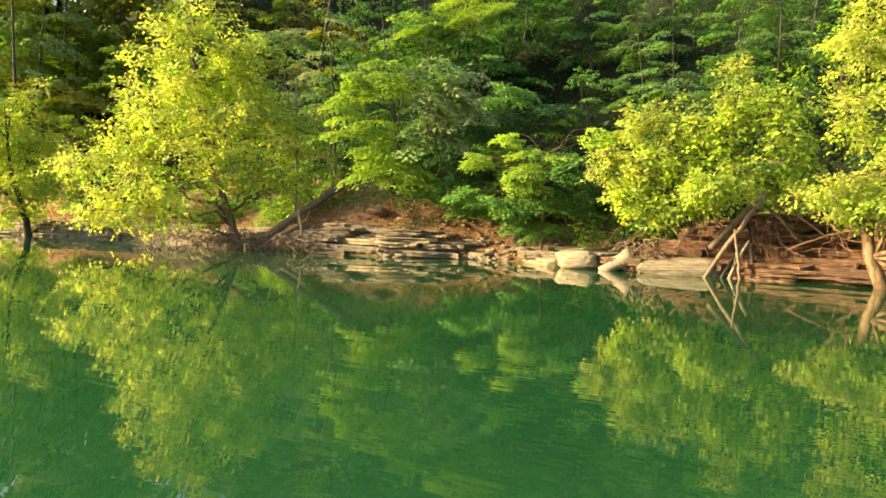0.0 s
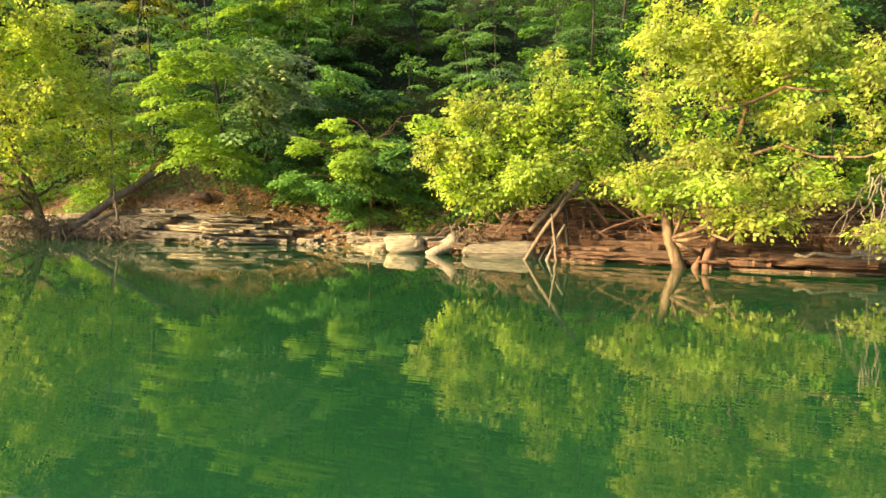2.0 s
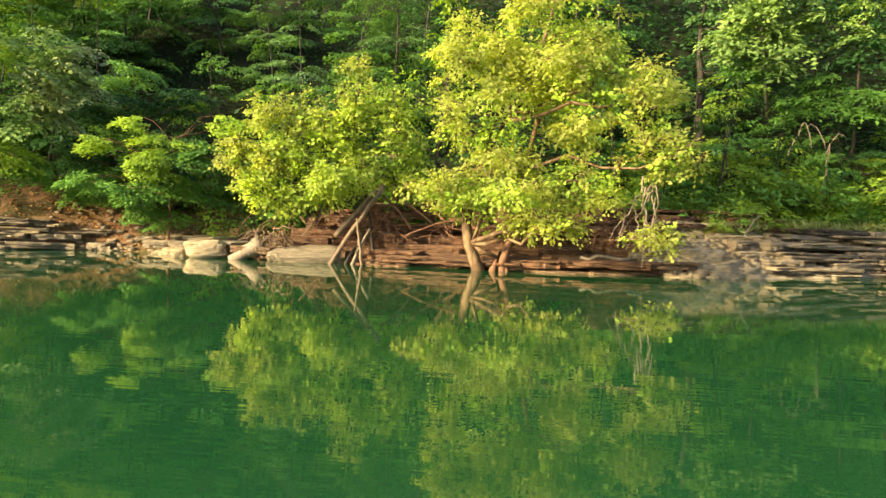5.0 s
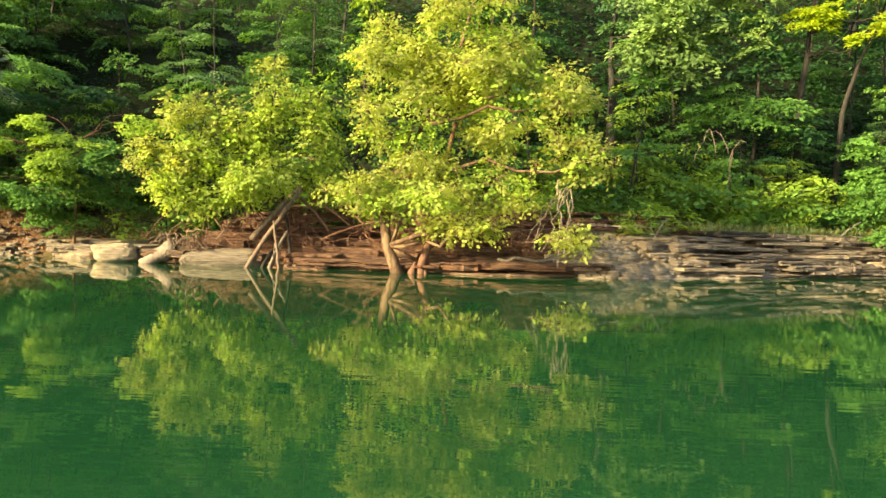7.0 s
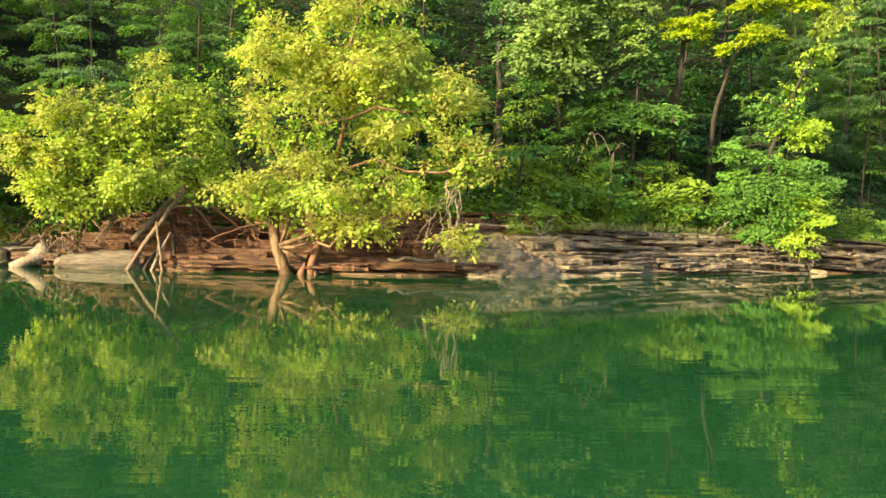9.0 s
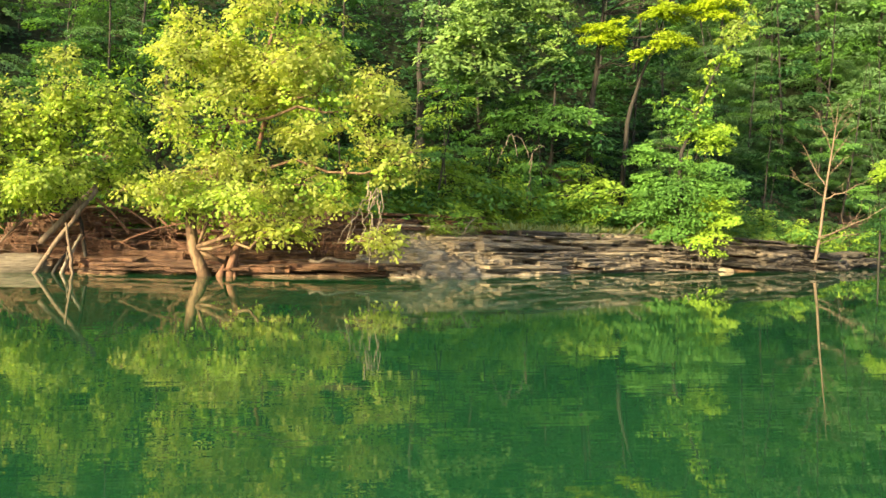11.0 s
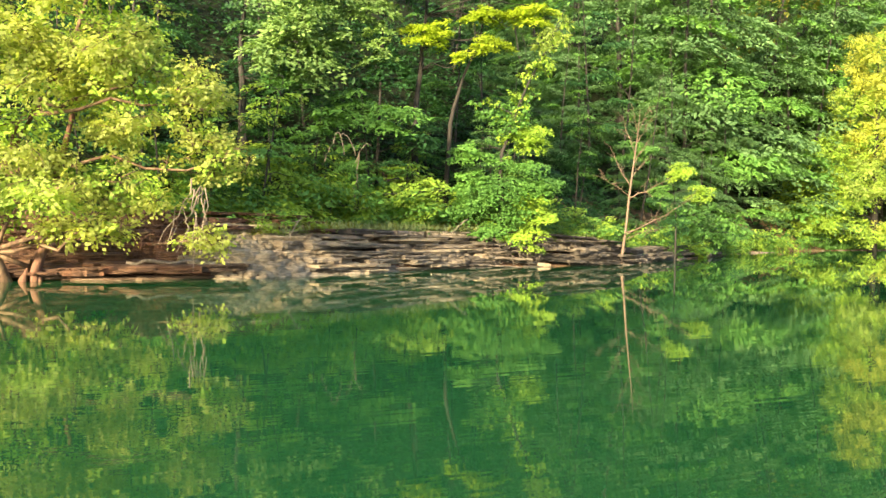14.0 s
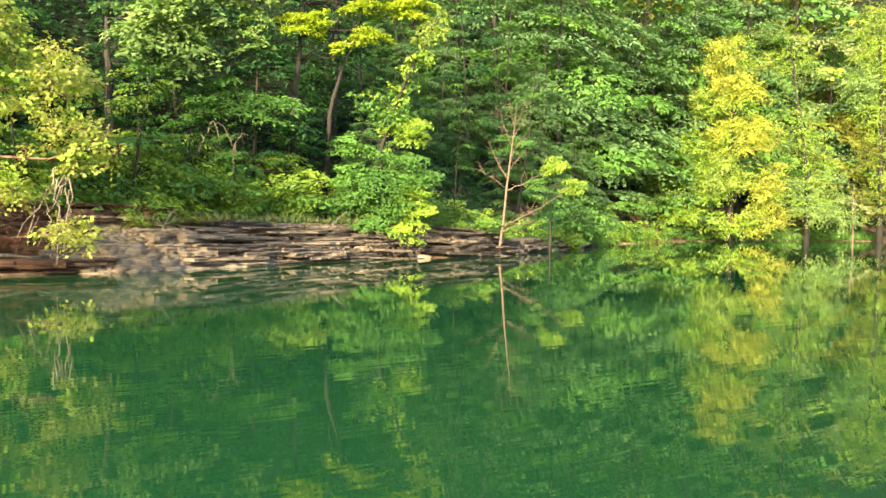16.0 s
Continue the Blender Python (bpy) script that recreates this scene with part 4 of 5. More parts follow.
# ---------------------------------------------------------------- dead wood
def limb_part(name, points, radii, bark, parent, sides=8, rough=0.07, label=""):
    return part(name, Heap().add(*tube(points, radii, sides, rough)).mesh(name, BARK[bark]), parent, label)


def polar(bearing, distance, z):
    return np.array([distance * math.sin(radians(bearing)), distance * math.cos(radians(bearing)), z])


def log(name, label, a, b, ra, rb, bark, sag=0.0, n=9, wobble=0.005, category="log", stubs=0):
    """A log or pole between two places, with the stubs of broken branches."""
    root = tagged(new(name), label=label, category=category)
    root.location = a
    path = bent((0, 0, 0), np.asarray(b) - np.asarray(a), sag, n, wobble)
    stem = limb_part("stem", path, np.linspace(ra, rb, n), bark, root, 9, 0.09)
    for i in range(stubs):
        p = path[2 + (i * 3) % (n - 3)]
        limb_part("stub", [p, p + rng.normal(0, 0.16, 3) + np.array([0, -0.1, 0.18])], (ra * 0.35, ra * 0.18), bark, stem, 6)
    return root


log("fallen_log", "long grey brown log leaning up the bare bank", polar(-48.2, 31.9, 0.0), polar(-41.0, 32.8, 2.75), 0.17, 0.13, "tan", 0.12, stubs=3)
log("fallen_log", "short brown log beside the leaning one", polar(-47.2, 31.4, 0.1), polar(-44.6, 31.0, 1.0), 0.12, 0.09, "tan", 0.05)
log("driftwood_log", "pale cut log with one end in the water", polar(-23.8, 23.3, -0.05), polar(-21.7, 23.2, 0.45), 0.15, 0.25, "pale", 0.0, 7, 0.008)
log("leaning_pole", "bare grey pole leaning over the water", polar(-17.25, 21.8, -0.15), polar(-13.4, 22.3, 2.1), 0.05, 0.065, "tan", 0.05, category="pole", stubs=2)
log("leaning_pole", "thick dead pole leaning against the bush", polar(-16.7, 22.5, 0.72), polar(-13.4, 22.7, 2.2), 0.085, 0.065, "tan", 0.03, category="pole", stubs=2)
log("leaning_pole", "upright bare stick standing in the water", polar(-14.7, 21.8, -0.15), polar(-15.2, 21.9, 1.25), 0.045, 0.03, "tan", 0.0, category="pole")
log("leaning_pole", "short forked stick at the waterline", polar(-15.5, 21.9, -0.05), polar(-14.3, 22.4, 0.95), 0.05, 0.035, "pale", 0.04, category="pole", stubs=2)
log("leaning_pole", "brown branch stub beside the poles", polar(-16.0, 21.9, -0.05), polar(-15.0, 22.2, 0.5), 0.045, 0.035, "brown", 0.08, category="pole")
log("leaning_pole", "arched bare branch under the bush", polar(-19.0, 22.6, 0.7), polar(-14.2, 23.4, 1.9), 0.022, 0.035, "tan", 0.35, category="pole")
log("leaning_pole", "reddish dead branch under the sycamores", polar(-13.4, 23.4, 1.9), polar(-11.4, 22.7, 1.0), 0.05, 0.03, "red", 0.05, category="pole", stubs=2)
log("leaning_pole", "reddish dead branch sloping over the bank", polar(-12.6, 23.6, 1.85), polar(-9.6, 22.6, 1.05), 0.04, 0.025, "red", 0.1, category="pole")
log("leaning_pole", "low dead branch along the rust coloured bank", polar(-11.9, 22.6, 0.75), polar(-7.4, 22.2, 1.3), 0.03, 0.02, "red", 0.12, category="pole")
log("driftwood_root", "pale winding root lying on the low rocks", polar(0.6, 20.9, 0.42), polar(7.8, 21.9, 0.22), 0.045, 0.04, "pale", 0.1, 14, 0.012, category="root")
log("stump", "grey broken stump on the muddy bank", polar(40.75, 46.5, 0.0), polar(40.2, 46.7, 0.95), 0.2, 0.13, "pale", category="stump")
log("fallen_branch", "thin dry branch lying over the ledge", polar(12.2, 23.6, 1.6), polar(11.3, 23.0, 1.0), 0.02, 0.012, "pale", 0.1, category="branch", stubs=1)
log("fallen_branch", "dry branch lying over the ledge top", polar(24.0, 28.8, 1.7), polar(22.8, 28.0, 1.15), 0.02, 0.012, "pale", 0.05, category="branch", stubs=1)
snag = log("dead_branch", "thin crooked pale stem among the shrubs", polar(15.75, 26.9, 1.4), polar(16.2, 27.3, 3.9), 0.028, 0.016, "tan", 0.05, 12, 0.008, category="branch", stubs=2)
limb_part("fork", bent((0.2, 0.35, 2.35), (-0.4, 0.3, 3.0), 0.3, 9, 0.012), np.linspace(0.018, 0.01, 9), "pale", snag, 6)
limb_part("fork", bent((0.2, 0.35, 2.1), (0.7, 0.2, 2.7), 0.3, 9, 0.012), np.linspace(0.016, 0.009, 9), "pale", snag, 6)
crook = log("dead_branch", "bare curved pale branch hooked among the leaves", polar(13.6, 25.6, 3.3), polar(14.5, 25.8, 4.2), 0.014, 0.019, "pale", 0.04, 10, 0.012, category="branch")
limb_part("fork", bent((0.4, 0.1, 0.88), (0.74, 0.1, 0.35), 0.4, 9, 0.008), np.linspace(0.019, 0.011, 9), "pale", crook, 6)


def dead_tree(label, at, height, radius, bark, seed, lean=(0.0, 0.0), count=16, low=0.25, reach=0.4):
    """A leafless small tree: a stem, branches that rise, and twigs on them."""
    q = np.random.default_rng(seed)
    root = tagged(new("dead_tree"), label=label, category="dead tree")
    root.location = at
    t = np.linspace(0, 1, 12)
    stem = np.stack([lean[0] * t * height + 0.012 * height * np.sin(7 * t), lean[1] * t * height, -0.2 + (height + 0.2) * t], -1)
    limb_part("trunk", stem, radius * (1.05 - 0.92 * t), bark, root)
    for i in range(count):
        u = low + (0.97 - low) * (i + q.uniform(0, 0.6)) / count
        foot = np.array([np.interp(u, t, stem[:, k]) for k in range(3)])
        a = i * 2.4 + q.uniform(-0.5, 0.5)
        size = height * reach * (1.05 - u) * q.uniform(0.6, 1.2)
        tip = foot + np.array([math.cos(a) * size, math.sin(a) * size * 0.7, size * q.uniform(0.5, 1.5)])
        path = bent(foot, tip, -0.08 * size, 7, 0.016)
        branch = part("branch", Heap().add(*tube(path, np.linspace(radius * (0.5 - 0.35 * u), 0.005, 7), 6)).mesh("branch", BARK[bark]), root)
        heap = Heap()
        for k in range(5):
            p = path[2 + k % 5]
            w2 = size * 0.35 * q.uniform(0.4, 1)
            heap.add(*tube(bent(p, p + np.array([q.normal() * w2, q.normal() * w2, abs(q.normal()) * w2 * 0.8]), 0, 4, 0.05), (0.010, 0.008, 0.006, 0.003), 4))
        part("twig_work", heap.mesh("twig_work", BARK[bark]), branch, kind="stuff")
    return root


def bare_sapling(label, at, bark, seed):
    """A leafless sapling: a crooked stem, long branches mostly on one side, and twigs."""
    q = np.random.default_rng(seed)
    root = tagged(new("dead_tree"), label=label, category="dead tree")
    root.matrix_world = pose(*at, 0, 0, -34.95)
    stem = np.array([(0, 0, -0.3), (0.02, 0, 0), (0.16, 0, 1.1), (0.27, 0.02, 2.5), (0.42, 0, 3.85), (0.56, 0, 5.1), (0.62, 0, 6.0)])
    limb_part("trunk", stem, (0.06, 0.058, 0.052, 0.045, 0.032, 0.018, 0.006), bark, root)
    for x0, z0, x1, z1, sag, thick in ((0.3, 2.9, -0.55, 4.45, -0.1, 0.03), (0.25, 2.4, 1.75, 3.2, -0.05, 0.03), (0.14, 1.0, 2.75, 2.45, -0.12, 0.026), (0.13, 0.9, 1.7, 1.6, 0.05, 0.02),
                                       (0.4, 3.8, 1.05, 4.9, -0.05, 0.02), (0.45, 4.2, -0.05, 5.6, -0.05, 0.016), (0.5, 4.6, 1.1, 5.8, -0.04, 0.015), (0.1, 0.7, 1.5, 1.15, 0.08, 0.016),
                                       (0.27, 2.5, -1.0, 3.3, 0.05, 0.012), (0.54, 5.0, 0.3, 6.1, 0.0, 0.01), (0.36, 3.3, 0.9, 3.9, 0.0, 0.014), (0.55, 5.1, 0.95, 6.0, 0.0, 0.01)):
        path = bent((x0, 0, z0), (x1, q.uniform(-0.5, 0.3), z1), sag, 8, 0.014)
        branch = limb_part("branch", path, np.linspace(thick, 0.006, 8), bark, root, 6)
        heap, size = Heap(), math.hypot(x1 - x0, z1 - z0)
        for k in range(9):
            p = path[2 + k % 6]
            d = np.array([q.normal(0.1 * np.sign(x1 - x0), 0.22), q.normal(0, 0.15), q.normal(0.15, 0.16)]) * (0.5 + 0.5 * size)
            heap.add(*tube(bent(p, p + d, 0.03, 5, 0.04), (0.008, 0.007, 0.006, 0.004, 0.002), 4))
        part("twig_work", heap.mesh("twig_work", BARK[bark]), branch, kind="stuff")
    return root


bare_sapling("leafless tan sapling standing at the edge of the ledge", polar(34.85, 33.4, 0.3), "tan", 75)
dead_tree("leafless grey sapling among the green trees", polar(-45.0, 33.5, 1.2), 6.6, 0.055, "pale", 72, (0.02, 0.0), 24, 0.5, 0.5)
dead_tree("bare brown snag at the far waterline", polar(58.1, 87, 0.0), 5.4, 0.10, "tan", 73, (-0.02, 0.0), 8, 0.35, 0.26)
dead_tree("bare twisted sapling leaning from the bank", polar(-44.4, 30.4, 0.2), 2.0, 0.07, "tan", 74, (-0.16, 0.0), 6, 0.4, 0.35)


def brush(label, centre, size, count, seed, bark, low=-0.1, thick=0.014):
    """A tangle of roots and dry twigs that hangs to the water."""
    q = np.random.default_rng(seed)
    root = tagged(new("brush_pile"), label=label, category="brush pile")
    root.location = centre
    heap = Heap()
    for _ in range(count):
        a = np.array([q.uniform(-size[0], size[0]), q.uniform(-size[1], size[1]), q.uniform(0.2, size[2])])
        b = a + np.array([q.normal(0, 0.45), q.uniform(-0.5, 0.1), -q.uniform(0.1, size[2])])
        b[2] = max(b[2], low)
        heap.add(*tube(bent(a, b, q.uniform(0, 0.15), 6, 0.07), np.linspace(thick * q.uniform(0.6, 1.9), thick * 0.4, 6), 5))
    part("twig_work", heap.mesh("twig_work", BARK[bark]), root, kind="stuff")
    return root


brush("tangle of reddish roots hanging into the water", (-22.8, 21.15, 0.0), (2.8, 0.4, 0.7), 240, 81, "tan", thick=0.018)
brush("tangle of dry brown twigs below the golden sycamore", (-28.5, 22.6, 0.0), (3.2, 0.5, 0.75), 200, 82, "tan", thick=0.02)
brush("dry root fan at the end of the cut log", (-8.45, 21.75, 0.1), (0.45, 0.25, 0.8), 60, 83, "tan", thick=0.016)
brush("brown twigs and roots under the bushy sycamore", (-6.6, 22.4, 0.5), (2.0, 0.5, 1.3), 110, 84, "red", thick=0.012)
brush("dry twigs hanging under the sycamore", (-1.2, 21.8, 0.5), (2.6, 0.4, 1.3), 110, 85, "red", thick=0.010)
brush("dry branches sagging over the ledge", (13.3, 26.0, 0.2), (1.3, 0.4, 0.8), 50, 86, "pale", thick=0.010)

# second stem, root and hanging bare twigs of the sycamore in the water
tall_one = bpy.data.objects["sycamore_tree"]
limb_part("trunk", [(0.45, 0.1, -0.3), (0.5, 0.1, 0.5), (0.75, 0.15, 1.3), (0.9, 0.2, 2.4), (1.3, 0.3, 4.2)], (0.16, 0.13, 0.1, 0.08, 0.05), "red", tall_one)
limb_part("root", [(0.1, -0.05, -0.3), (0.25, 0.0, 0.3), (0.45, 0.1, 0.75)], (0.1, 0.09, 0.05), "red", tall_one)
limb_part("root", [(0.75, 0.0, -0.3), (0.6, 0.05, 0.25), (0.55, 0.1, 0.6)], (0.09, 0.07, 0.04), "red", tall_one)
limb_part("limb", [(-0.38, 0.05, 0.95), (0.0, 0.0, 0.75), (0.35, 0.05, 0.6)], (0.07, 0.06, 0.05), "sycamore", tall_one)
for k in range(9):
    foot = np.array([3.85 + rng.normal(0, 0.12), -1.5, 2.45 + rng.normal(0, 0.12)])
    tip = foot + np.array([-0.42 + rng.normal(0, 0.22), -0.15, -1.5 + rng.normal(0, 0.25)])
    limb_part("bare_twig", bent(foot, tip, 0.1, 7, 0.05), np.linspace(0.018, 0.006, 7), "pale", tall_one, 5)


# ---------------------------------------------------------------- rock
def slab_mesh(seed, mat):
    """A broken piece of a bed, one unit long, deep and thick: three thin layers with ragged fronts near y = 0, square ends."""
    q = np.random.default_rng(seed)
    n = 13
    x = np.linspace(-0.5, 0.5, n) + np.r_[0, q.uniform(-0.03, 0.03, n - 2), 0]
    cuts = np.sort(q.uniform(0.2, 0.8, 2))
    rings, base = [], np.cumsum(q.normal(0, 0.03, n))
    base -= base.mean()
    for lo, hi in ((0.0, cuts[0]), (cuts[0], cuts[1]), (cuts[1], 1.0)):
        walk_in = np.cumsum(q.choice([-0.06, 0.0, 0.0, 0.0, 0.06], n))
        front = np.clip(base + walk_in - walk_in.mean() + q.uniform(-0.04, 0.06), -0.13, 0.16) + q.uniform(-0.012, 0.012, n)
        for z, back in ((lo, 0.015), (lo * 0.4 + hi * 0.6, 0.0), (hi, 0.03)):
            rim = np.concatenate([np.stack([x, front + back], -1), [(0.49, 1.0), (-0.49, 1.0)]])
            wave_up = np.r_[q.uniform(-0.05, 0.05, n), 0, 0] * (0 < z < 1) + np.r_[q.uniform(-0.12, 0.03, n), 0, 0] * (z == 1)
            rings.append(np.column_stack([rim, z + wave_up]))
    m, k = n + 2, len(rings)
    v = np.concatenate(rings)
    f = [(i * m + j, i * m + (j + 1) % m, (i + 1) * m + (j + 1) % m, (i + 1) * m + j) for i in range(k - 1) for j in range(m)]
    f += [tuple(range(m))[::-1], tuple((k - 1) * m + j for j in range(m))]
    return make_mesh("slab", v, f, mat)


SLABS = {key: [slab_mesh(100 + i, mat) for i in range(14)] for key, mat in ROCK.items()}


def ledge(label, x0, x1, z0, z1, s0, s1, mats, seed, thick=(0.03, 0.09), long=(0.8, 3.0), notch=0.22, ragged=0.1, dip=0.0):
    """Beds of broken slabs along the shore, from z0 at s0 behind the waterline to z1 at s1. Hard beds stand proud, soft ones are hollowed out by notch."""
    q = np.random.default_rng(seed)
    root = tagged(new("rock_ledge"), label=label, category="rock ledge", kind="structure")
    z, soft = z0, 0.0
    while z < z1:
        t = (z - z0) / (z1 - z0)
        bed = q.uniform(*thick) * (0.7 if soft else 1.25)
        x = x0 + q.uniform(-0.6, 0.3)
        shift, step = q.uniform(0, 50), ragged * q.uniform(-0.8, 0.8)
        while x < x1:
            size = q.uniform(*long)
            fade = min(1.0, (x - x0 + 0.8) / 1.6, (x1 - x + 0.4) / 1.6)
            mid = x + size / 2
            x += size * q.uniform(0.93, 1.0)
            if t > fade + 0.15 or q.uniform() < 0.04:
                continue
            slope = float(shore(mid + 0.8) - shore(mid - 0.8)) / 1.6
            n = math.hypot(1, slope)
            s = s0 + (s1 - s0) * t + soft + 0.3 * (z < 0.03) + step + 0.25 * ragged * q.uniform(-1, 1) + 0.5 * ragged * math.sin(mid * 1.1 + shift) + 1.3 * ragged * math.sin(mid * 1.7 + 2 * t)
            mat = mats[int(q.integers(len(mats)))]
            ob = new("slab", SLABS[mat][int(q.integers(14))])
            ob.parent = root
            level = z + 0.05 * math.sin(mid * 0.5) + dip * ((x0 + x1) / 2 - mid) + q.uniform(-0.008, 0.008)
            ob.matrix_basis = (pose(mid - slope / n * s, float(shore(mid)) + s / n, level, q.uniform(-2, 2), q.uniform(-0.7, 0.7) + math.degrees(dip),
                                    math.degrees(math.atan(slope)) + q.uniform(-3, 3)) @ Matrix.Diagonal((size * q.choice([-1, 1]), q.uniform(0.8, 1.2), bed, 1)))
        z += bed * 0.97
        soft = notch * q.uniform(0.4, 1.3) if not soft and q.uniform() < (0.5 if z < 0.35 else 0.3) else 0.0
    return root


def boulder(name, label, at, size, turn, mat, seed, square=0.55):
    """A worn block of stone with layered sides."""
    q = np.random.default_rng(seed)
    nu, nv = 28, 15
    u, v = np.meshgrid(np.linspace(0, 2 * np.pi, nu, endpoint=False), np.linspace(-np.pi / 2, np.pi / 2, nv))
    power = lambda w: np.sign(w) * np.abs(w) ** square
    x, y, z = power(np.cos(v)) * power(np.cos(u)), power(np.cos(v)) * power(np.sin(u)), power(np.sin(v))
    out = 1 + 0.02 * np.sin(z * 11 + 2 * x + q.uniform(0, 6)) + 0.09 * np.sin(3 * x + q.uniform(0, 6)) * np.cos(2.3 * y + z) + 0.07 * np.sin(2.2 * y + 2.8 * z + q.uniform(0, 6)) + q.uniform(-0.03, 0.03, x.shape)
    x, z = x + 0.25 * z * q.uniform(-1, 1), z * (1 + 0.22 * x * q.uniform(-1, 1))
    p = np.stack([x * out * size[0], y * out * size[1], z * out * size[2]], -1).reshape(-1, 3)
    f = [(i * nu + j, i * nu + (j + 1) % nu, (i + 1) * nu + (j + 1) % nu, (i + 1) * nu + j) for i in range(nv - 1) for j in range(nu)]
    ob = new(name, make_mesh(name, p, f, ROCK[mat], False))
    ob.matrix_world = pose(*at, q.uniform(-4, 4), q.uniform(-4, 4), turn)
    return tagged(ob, label=label, category="rock")


boulder("boulder", "pale sunlit block of limestone at the waterline", polar(-25.4, 24.1, 0.22), (0.56, 0.45, 0.26), 24, "pale", 91, 0.5)
boulder("boulder", "small pale rock beside the limestone block", polar(-27.1, 24.5, 0.08), (0.2, 0.25, 0.12), 10, "pale", 92)
boulder("boulder", "flat pale rock half under water", polar(17.2, 24.3, 0.02), (0.26, 0.2, 0.08), 0, "pale", 93)
boulder("boulder", "small pale rock at the edge of the water", polar(29.4, 30.0, 0.04), (0.28, 0.2, 0.10), 0, "pale", 94)
boulder("boulder", "pointed pale stone on the low ledge", polar(9.55, 22.0, 0.12), (0.13, 0.12, 0.2), 0, "pale", 95, 0.7)
boulder("boulder", "long low grey rock under the leaning poles", polar(-18.6, 22.9, 0.15), (1.0, 0.5, 0.24), 10, "grey", 96, 0.4)
boulder("boulder", "flat brown stone set into the bare bank", polar(-39.3, 30.0, 1.55), (0.36, 0.28, 0.15), 30, "rust", 89, 0.7)

ledge("pale broken shale beds beside the sycamore", 1.7, 6.8, -0.1, 1.2, 0.1, 1.7, ("pale", "pale", "grey"), 210, (0.08, 0.2), (0.5, 1.6), 0.2, 0.16)
ledge("thin tan shale courses above the waterline", 5.4, 12.4, -0.12, 1.3, -0.2, 1.25, ("grey", "dark", "grey", "pale"), 201, (0.05, 0.16), (0.9, 3.2), 0.3, 0.09, dip=0.015)
ledge("dark broken shale courses above the waterline", 11.6, 20.8, -0.25, 1.08, -0.25, 0.95, ("dark", "dark", "dark", "grey"), 208, (0.05, 0.13), (0.5, 2.4), 0.4, 0.14, dip=0.05)
ledge("thin red brown beds on top of the ledge", 2.6, 6.2, 1.2, 1.66, 1.5, 1.9, ("rust",), 209, (0.06, 0.14), (0.5, 1.6), 0.35)
ledge("stepped grey shale below the bare bank", -22.6, -14.9, -0.1, 0.9, 0.0, 1.3, ("grey", "pale", "grey"), 202, (0.06, 0.16), (0.6, 2.2), 0.35, 0.14, dip=0.02)
ledge("low tan shale steps at the waterline", -14.8, -10.4, -0.1, 0.5, 0.0, 0.7, ("grey", "pale"), 203, (0.12, 0.24), (0.7, 1.7), 0.12, 0.08)
ledge("worn low slabs of stained rock along the waterline", -9.4, 3.4, -0.12, 0.3, -0.15, 0.15, ("ochre", "ochre", "rust"), 211, (0.11, 0.19), (0.9, 2.6), 0.25, 0.16)
ledge("rust stained shale under the sycamores", -8.6, 3.0, -0.1, 1.5, 0.35, 2.9, ("rust",), 204, (0.07, 0.2), (0.6, 2.2), 0.3, 0.18)
ledge("low stone courses at the upstream waterline", -48, -25.5, -0.1, 0.75, 0.0, 1.4, ("grey",), 205, (0.1, 0.24), (0.8, 2.8), 0.3)
ledge("low broken shale fading into mud", 20, 33, -0.12, 0.5, -0.1, 1.0, ("dark",), 206, (0.05, 0.12), (0.5, 2.0), 0.25)


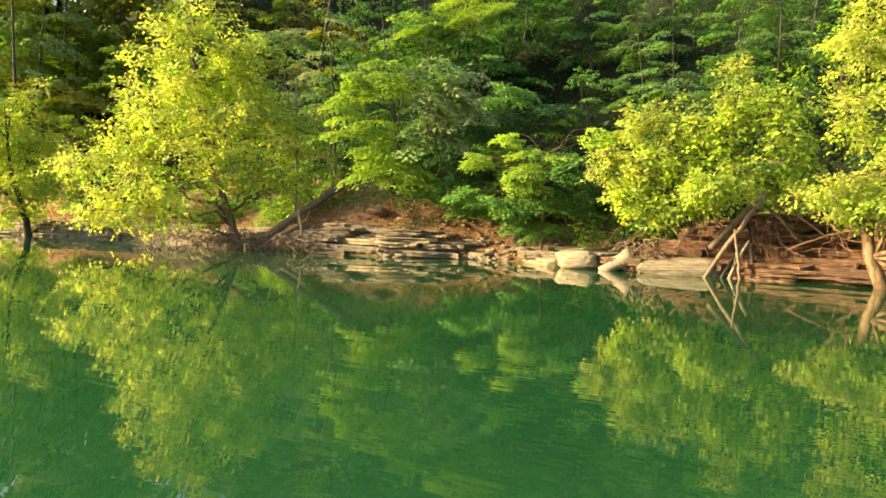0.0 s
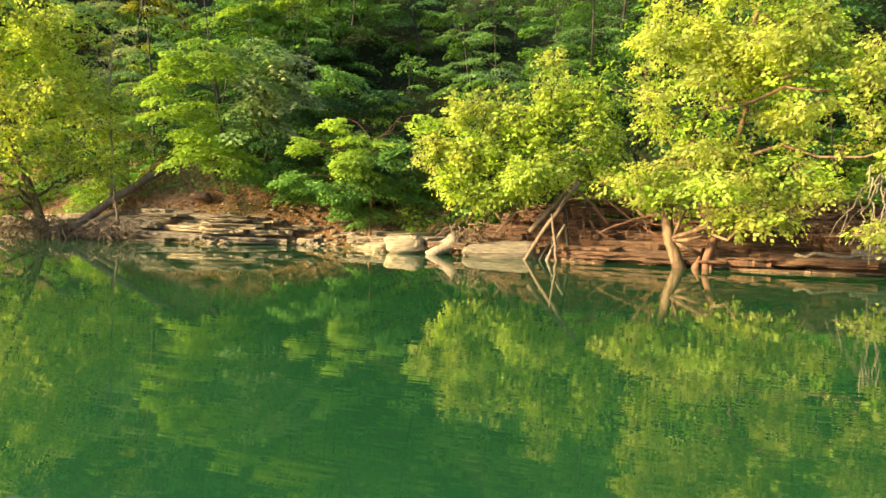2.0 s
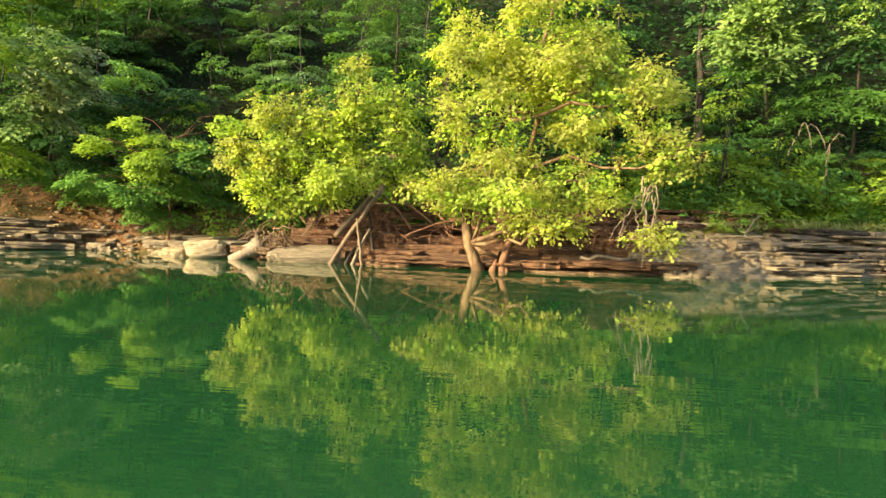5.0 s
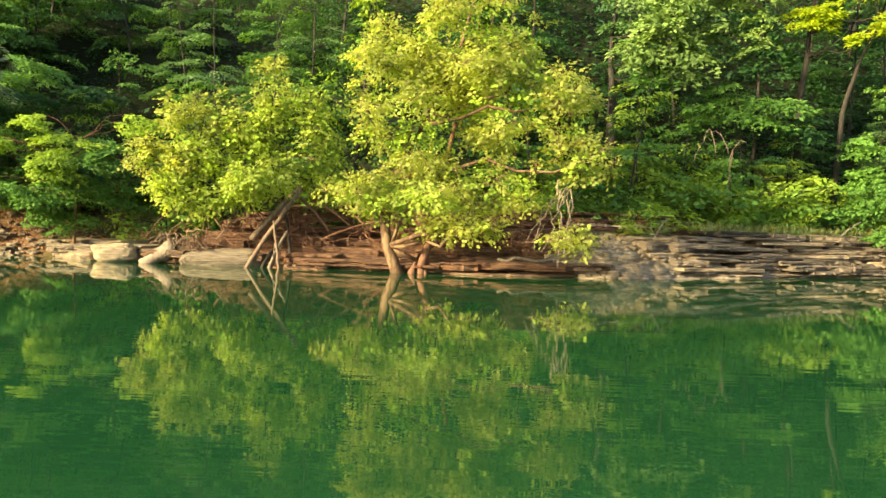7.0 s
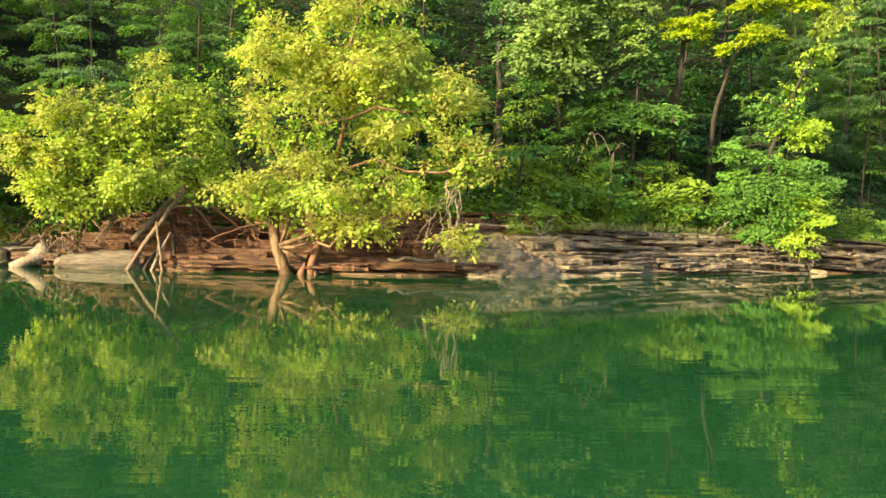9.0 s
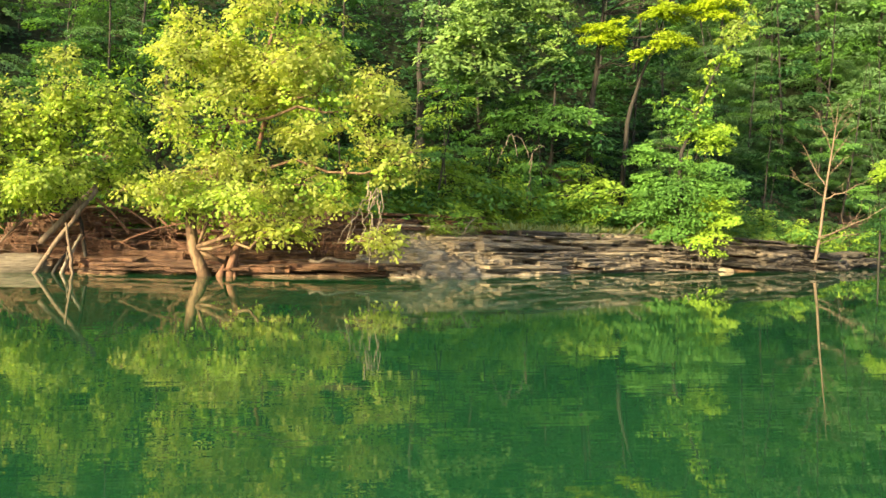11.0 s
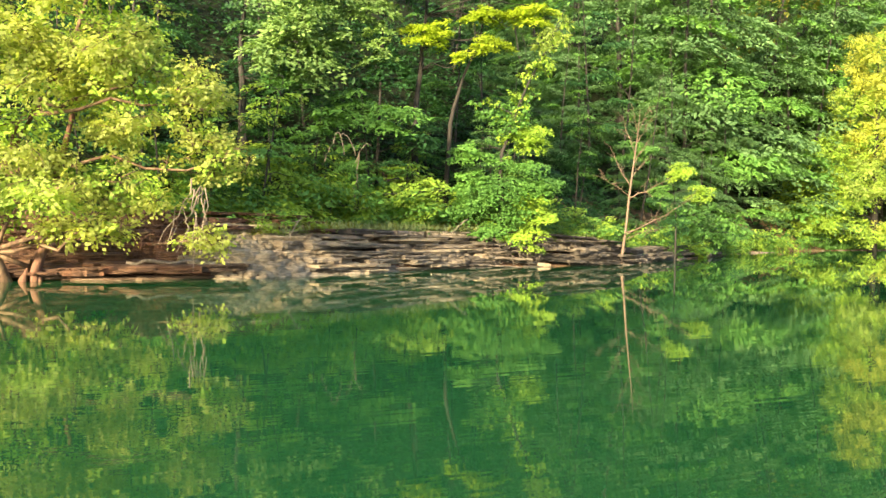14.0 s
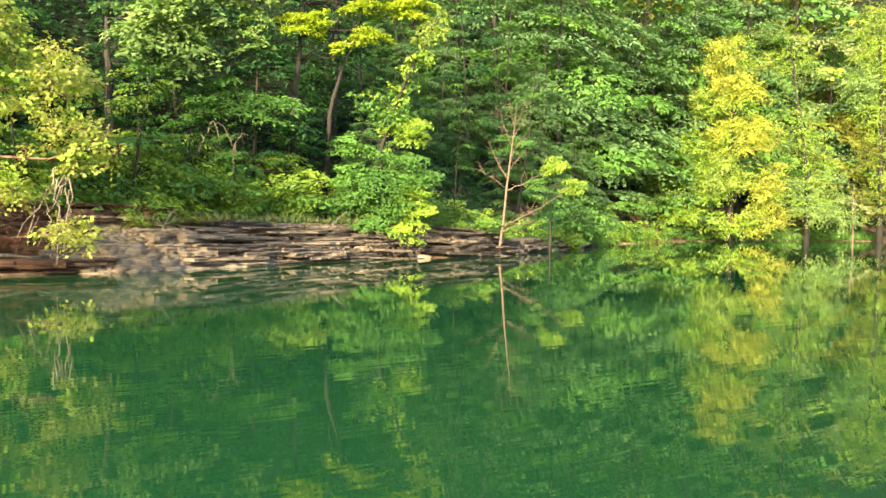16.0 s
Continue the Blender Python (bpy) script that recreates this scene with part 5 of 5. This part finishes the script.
def scree(label, x0, x1, s0, s1, count, seed, mat, size, rise=0.0):
    """Loose stones, too many to count."""
    at, q = scattered(x0, x1, s0, s1, count, seed)
    at[:, 2] = np.maximum(at[:, 2], rise * (inland(at[:, 0], at[:, 1]) - 0.12) * (rise > 0) - 9 * (rise == 0))
    cube = np.array([(a, b2, c) for a in (-1, 1) for b2 in (-1, 1) for c in (-1, 1)], float)
    faces = np.array([(0, 1, 3, 2), (4, 6, 7, 5), (0, 4, 5, 1), (2, 3, 7, 6), (0, 2, 6, 4), (1, 5, 7, 3)])
    form = cube[None] * q.uniform(0.55, 1.1, (count, 8, 1)) * (size * q.uniform(0.3, 1.3, (count, 1, 1)) ** 1.5) * np.array([1.0, 0.8, 0.4])
    a = q.uniform(0, 6.28, count)
    x = form[..., 0] * np.cos(a)[:, None] - form[..., 1] * np.sin(a)[:, None]
    y = form[..., 0] * np.sin(a)[:, None] + form[..., 1] * np.cos(a)[:, None]
    v = np.stack([x, y, form[..., 2]], -1) + at[:, None] + (0, 0, 0.02)
    f = faces[None] + (np.arange(count) * 8)[:, None, None]
    ob = new("loose_stones", make_mesh("loose_stones", v.reshape(-1, 3), f.reshape(-1, 4), ROCK[mat]))
    return tagged(ob, label=label, category="stones", kind="stuff")


scree("broken pale blocks below the ledge", 2.4, 4.6, -0.25, 0.9, 130, 301, "pale", 0.24, 0.75)
scree("small tan rubble sloping down from the ledge", 2.6, 6.8, -0.25, 1.9, 1900, 306, "pale", 0.1, 0.72)
scree("small rust brown stones under the sycamores", -8, 3, 0.3, 2.6, 700, 302, "rust", 0.09)
scree("small grey stones on the ledge", 6, 22, 0.4, 2.4, 500, 303, "grey", 0.07)
scree("small stones on the upstream bank", -46, -12, 0.0, 2.2, 1200, 304, "grey", 0.11)
scree("small stones on the muddy bank", 22, 82, 0.1, 1.0, 500, 305, "grey", 0.12)


def debris_fan(label, x, width, height, seed):
    """A fan of fine rubble that has slid from the ledge to the water."""
    q = np.random.default_rng(seed)
    u, v = np.meshgrid(np.linspace(-1, 1, 36), np.linspace(0, 1, 30))
    gx = x + u * width * (0.35 + 0.65 * v)
    s = 1.05 - 1.5 * v
    z = height * (1 - v) ** 0.9 * (1 - 0.55 * u * u) - 0.12 + 0.03 * wave(gx, s, 0.25, seed) + q.uniform(-0.015, 0.015, u.shape)
    p = np.stack([gx, shore(gx) + s, z], -1).reshape(-1, 3)
    index = np.arange(u.size).reshape(u.shape)
    quads = np.stack([index[1:, :-1], index[1:, 1:], index[:-1, 1:], index[:-1, :-1]], -1).reshape(-1, 4)
    root = tagged(new("debris_fan", make_mesh("debris_fan", p, quads, ROCK["pale"])), label=label, category="gravel", kind="stuff")
    return root


debris_fan("smooth fan of tan rubble below the ledge", 5.2, 0.8, 0.5, 401)
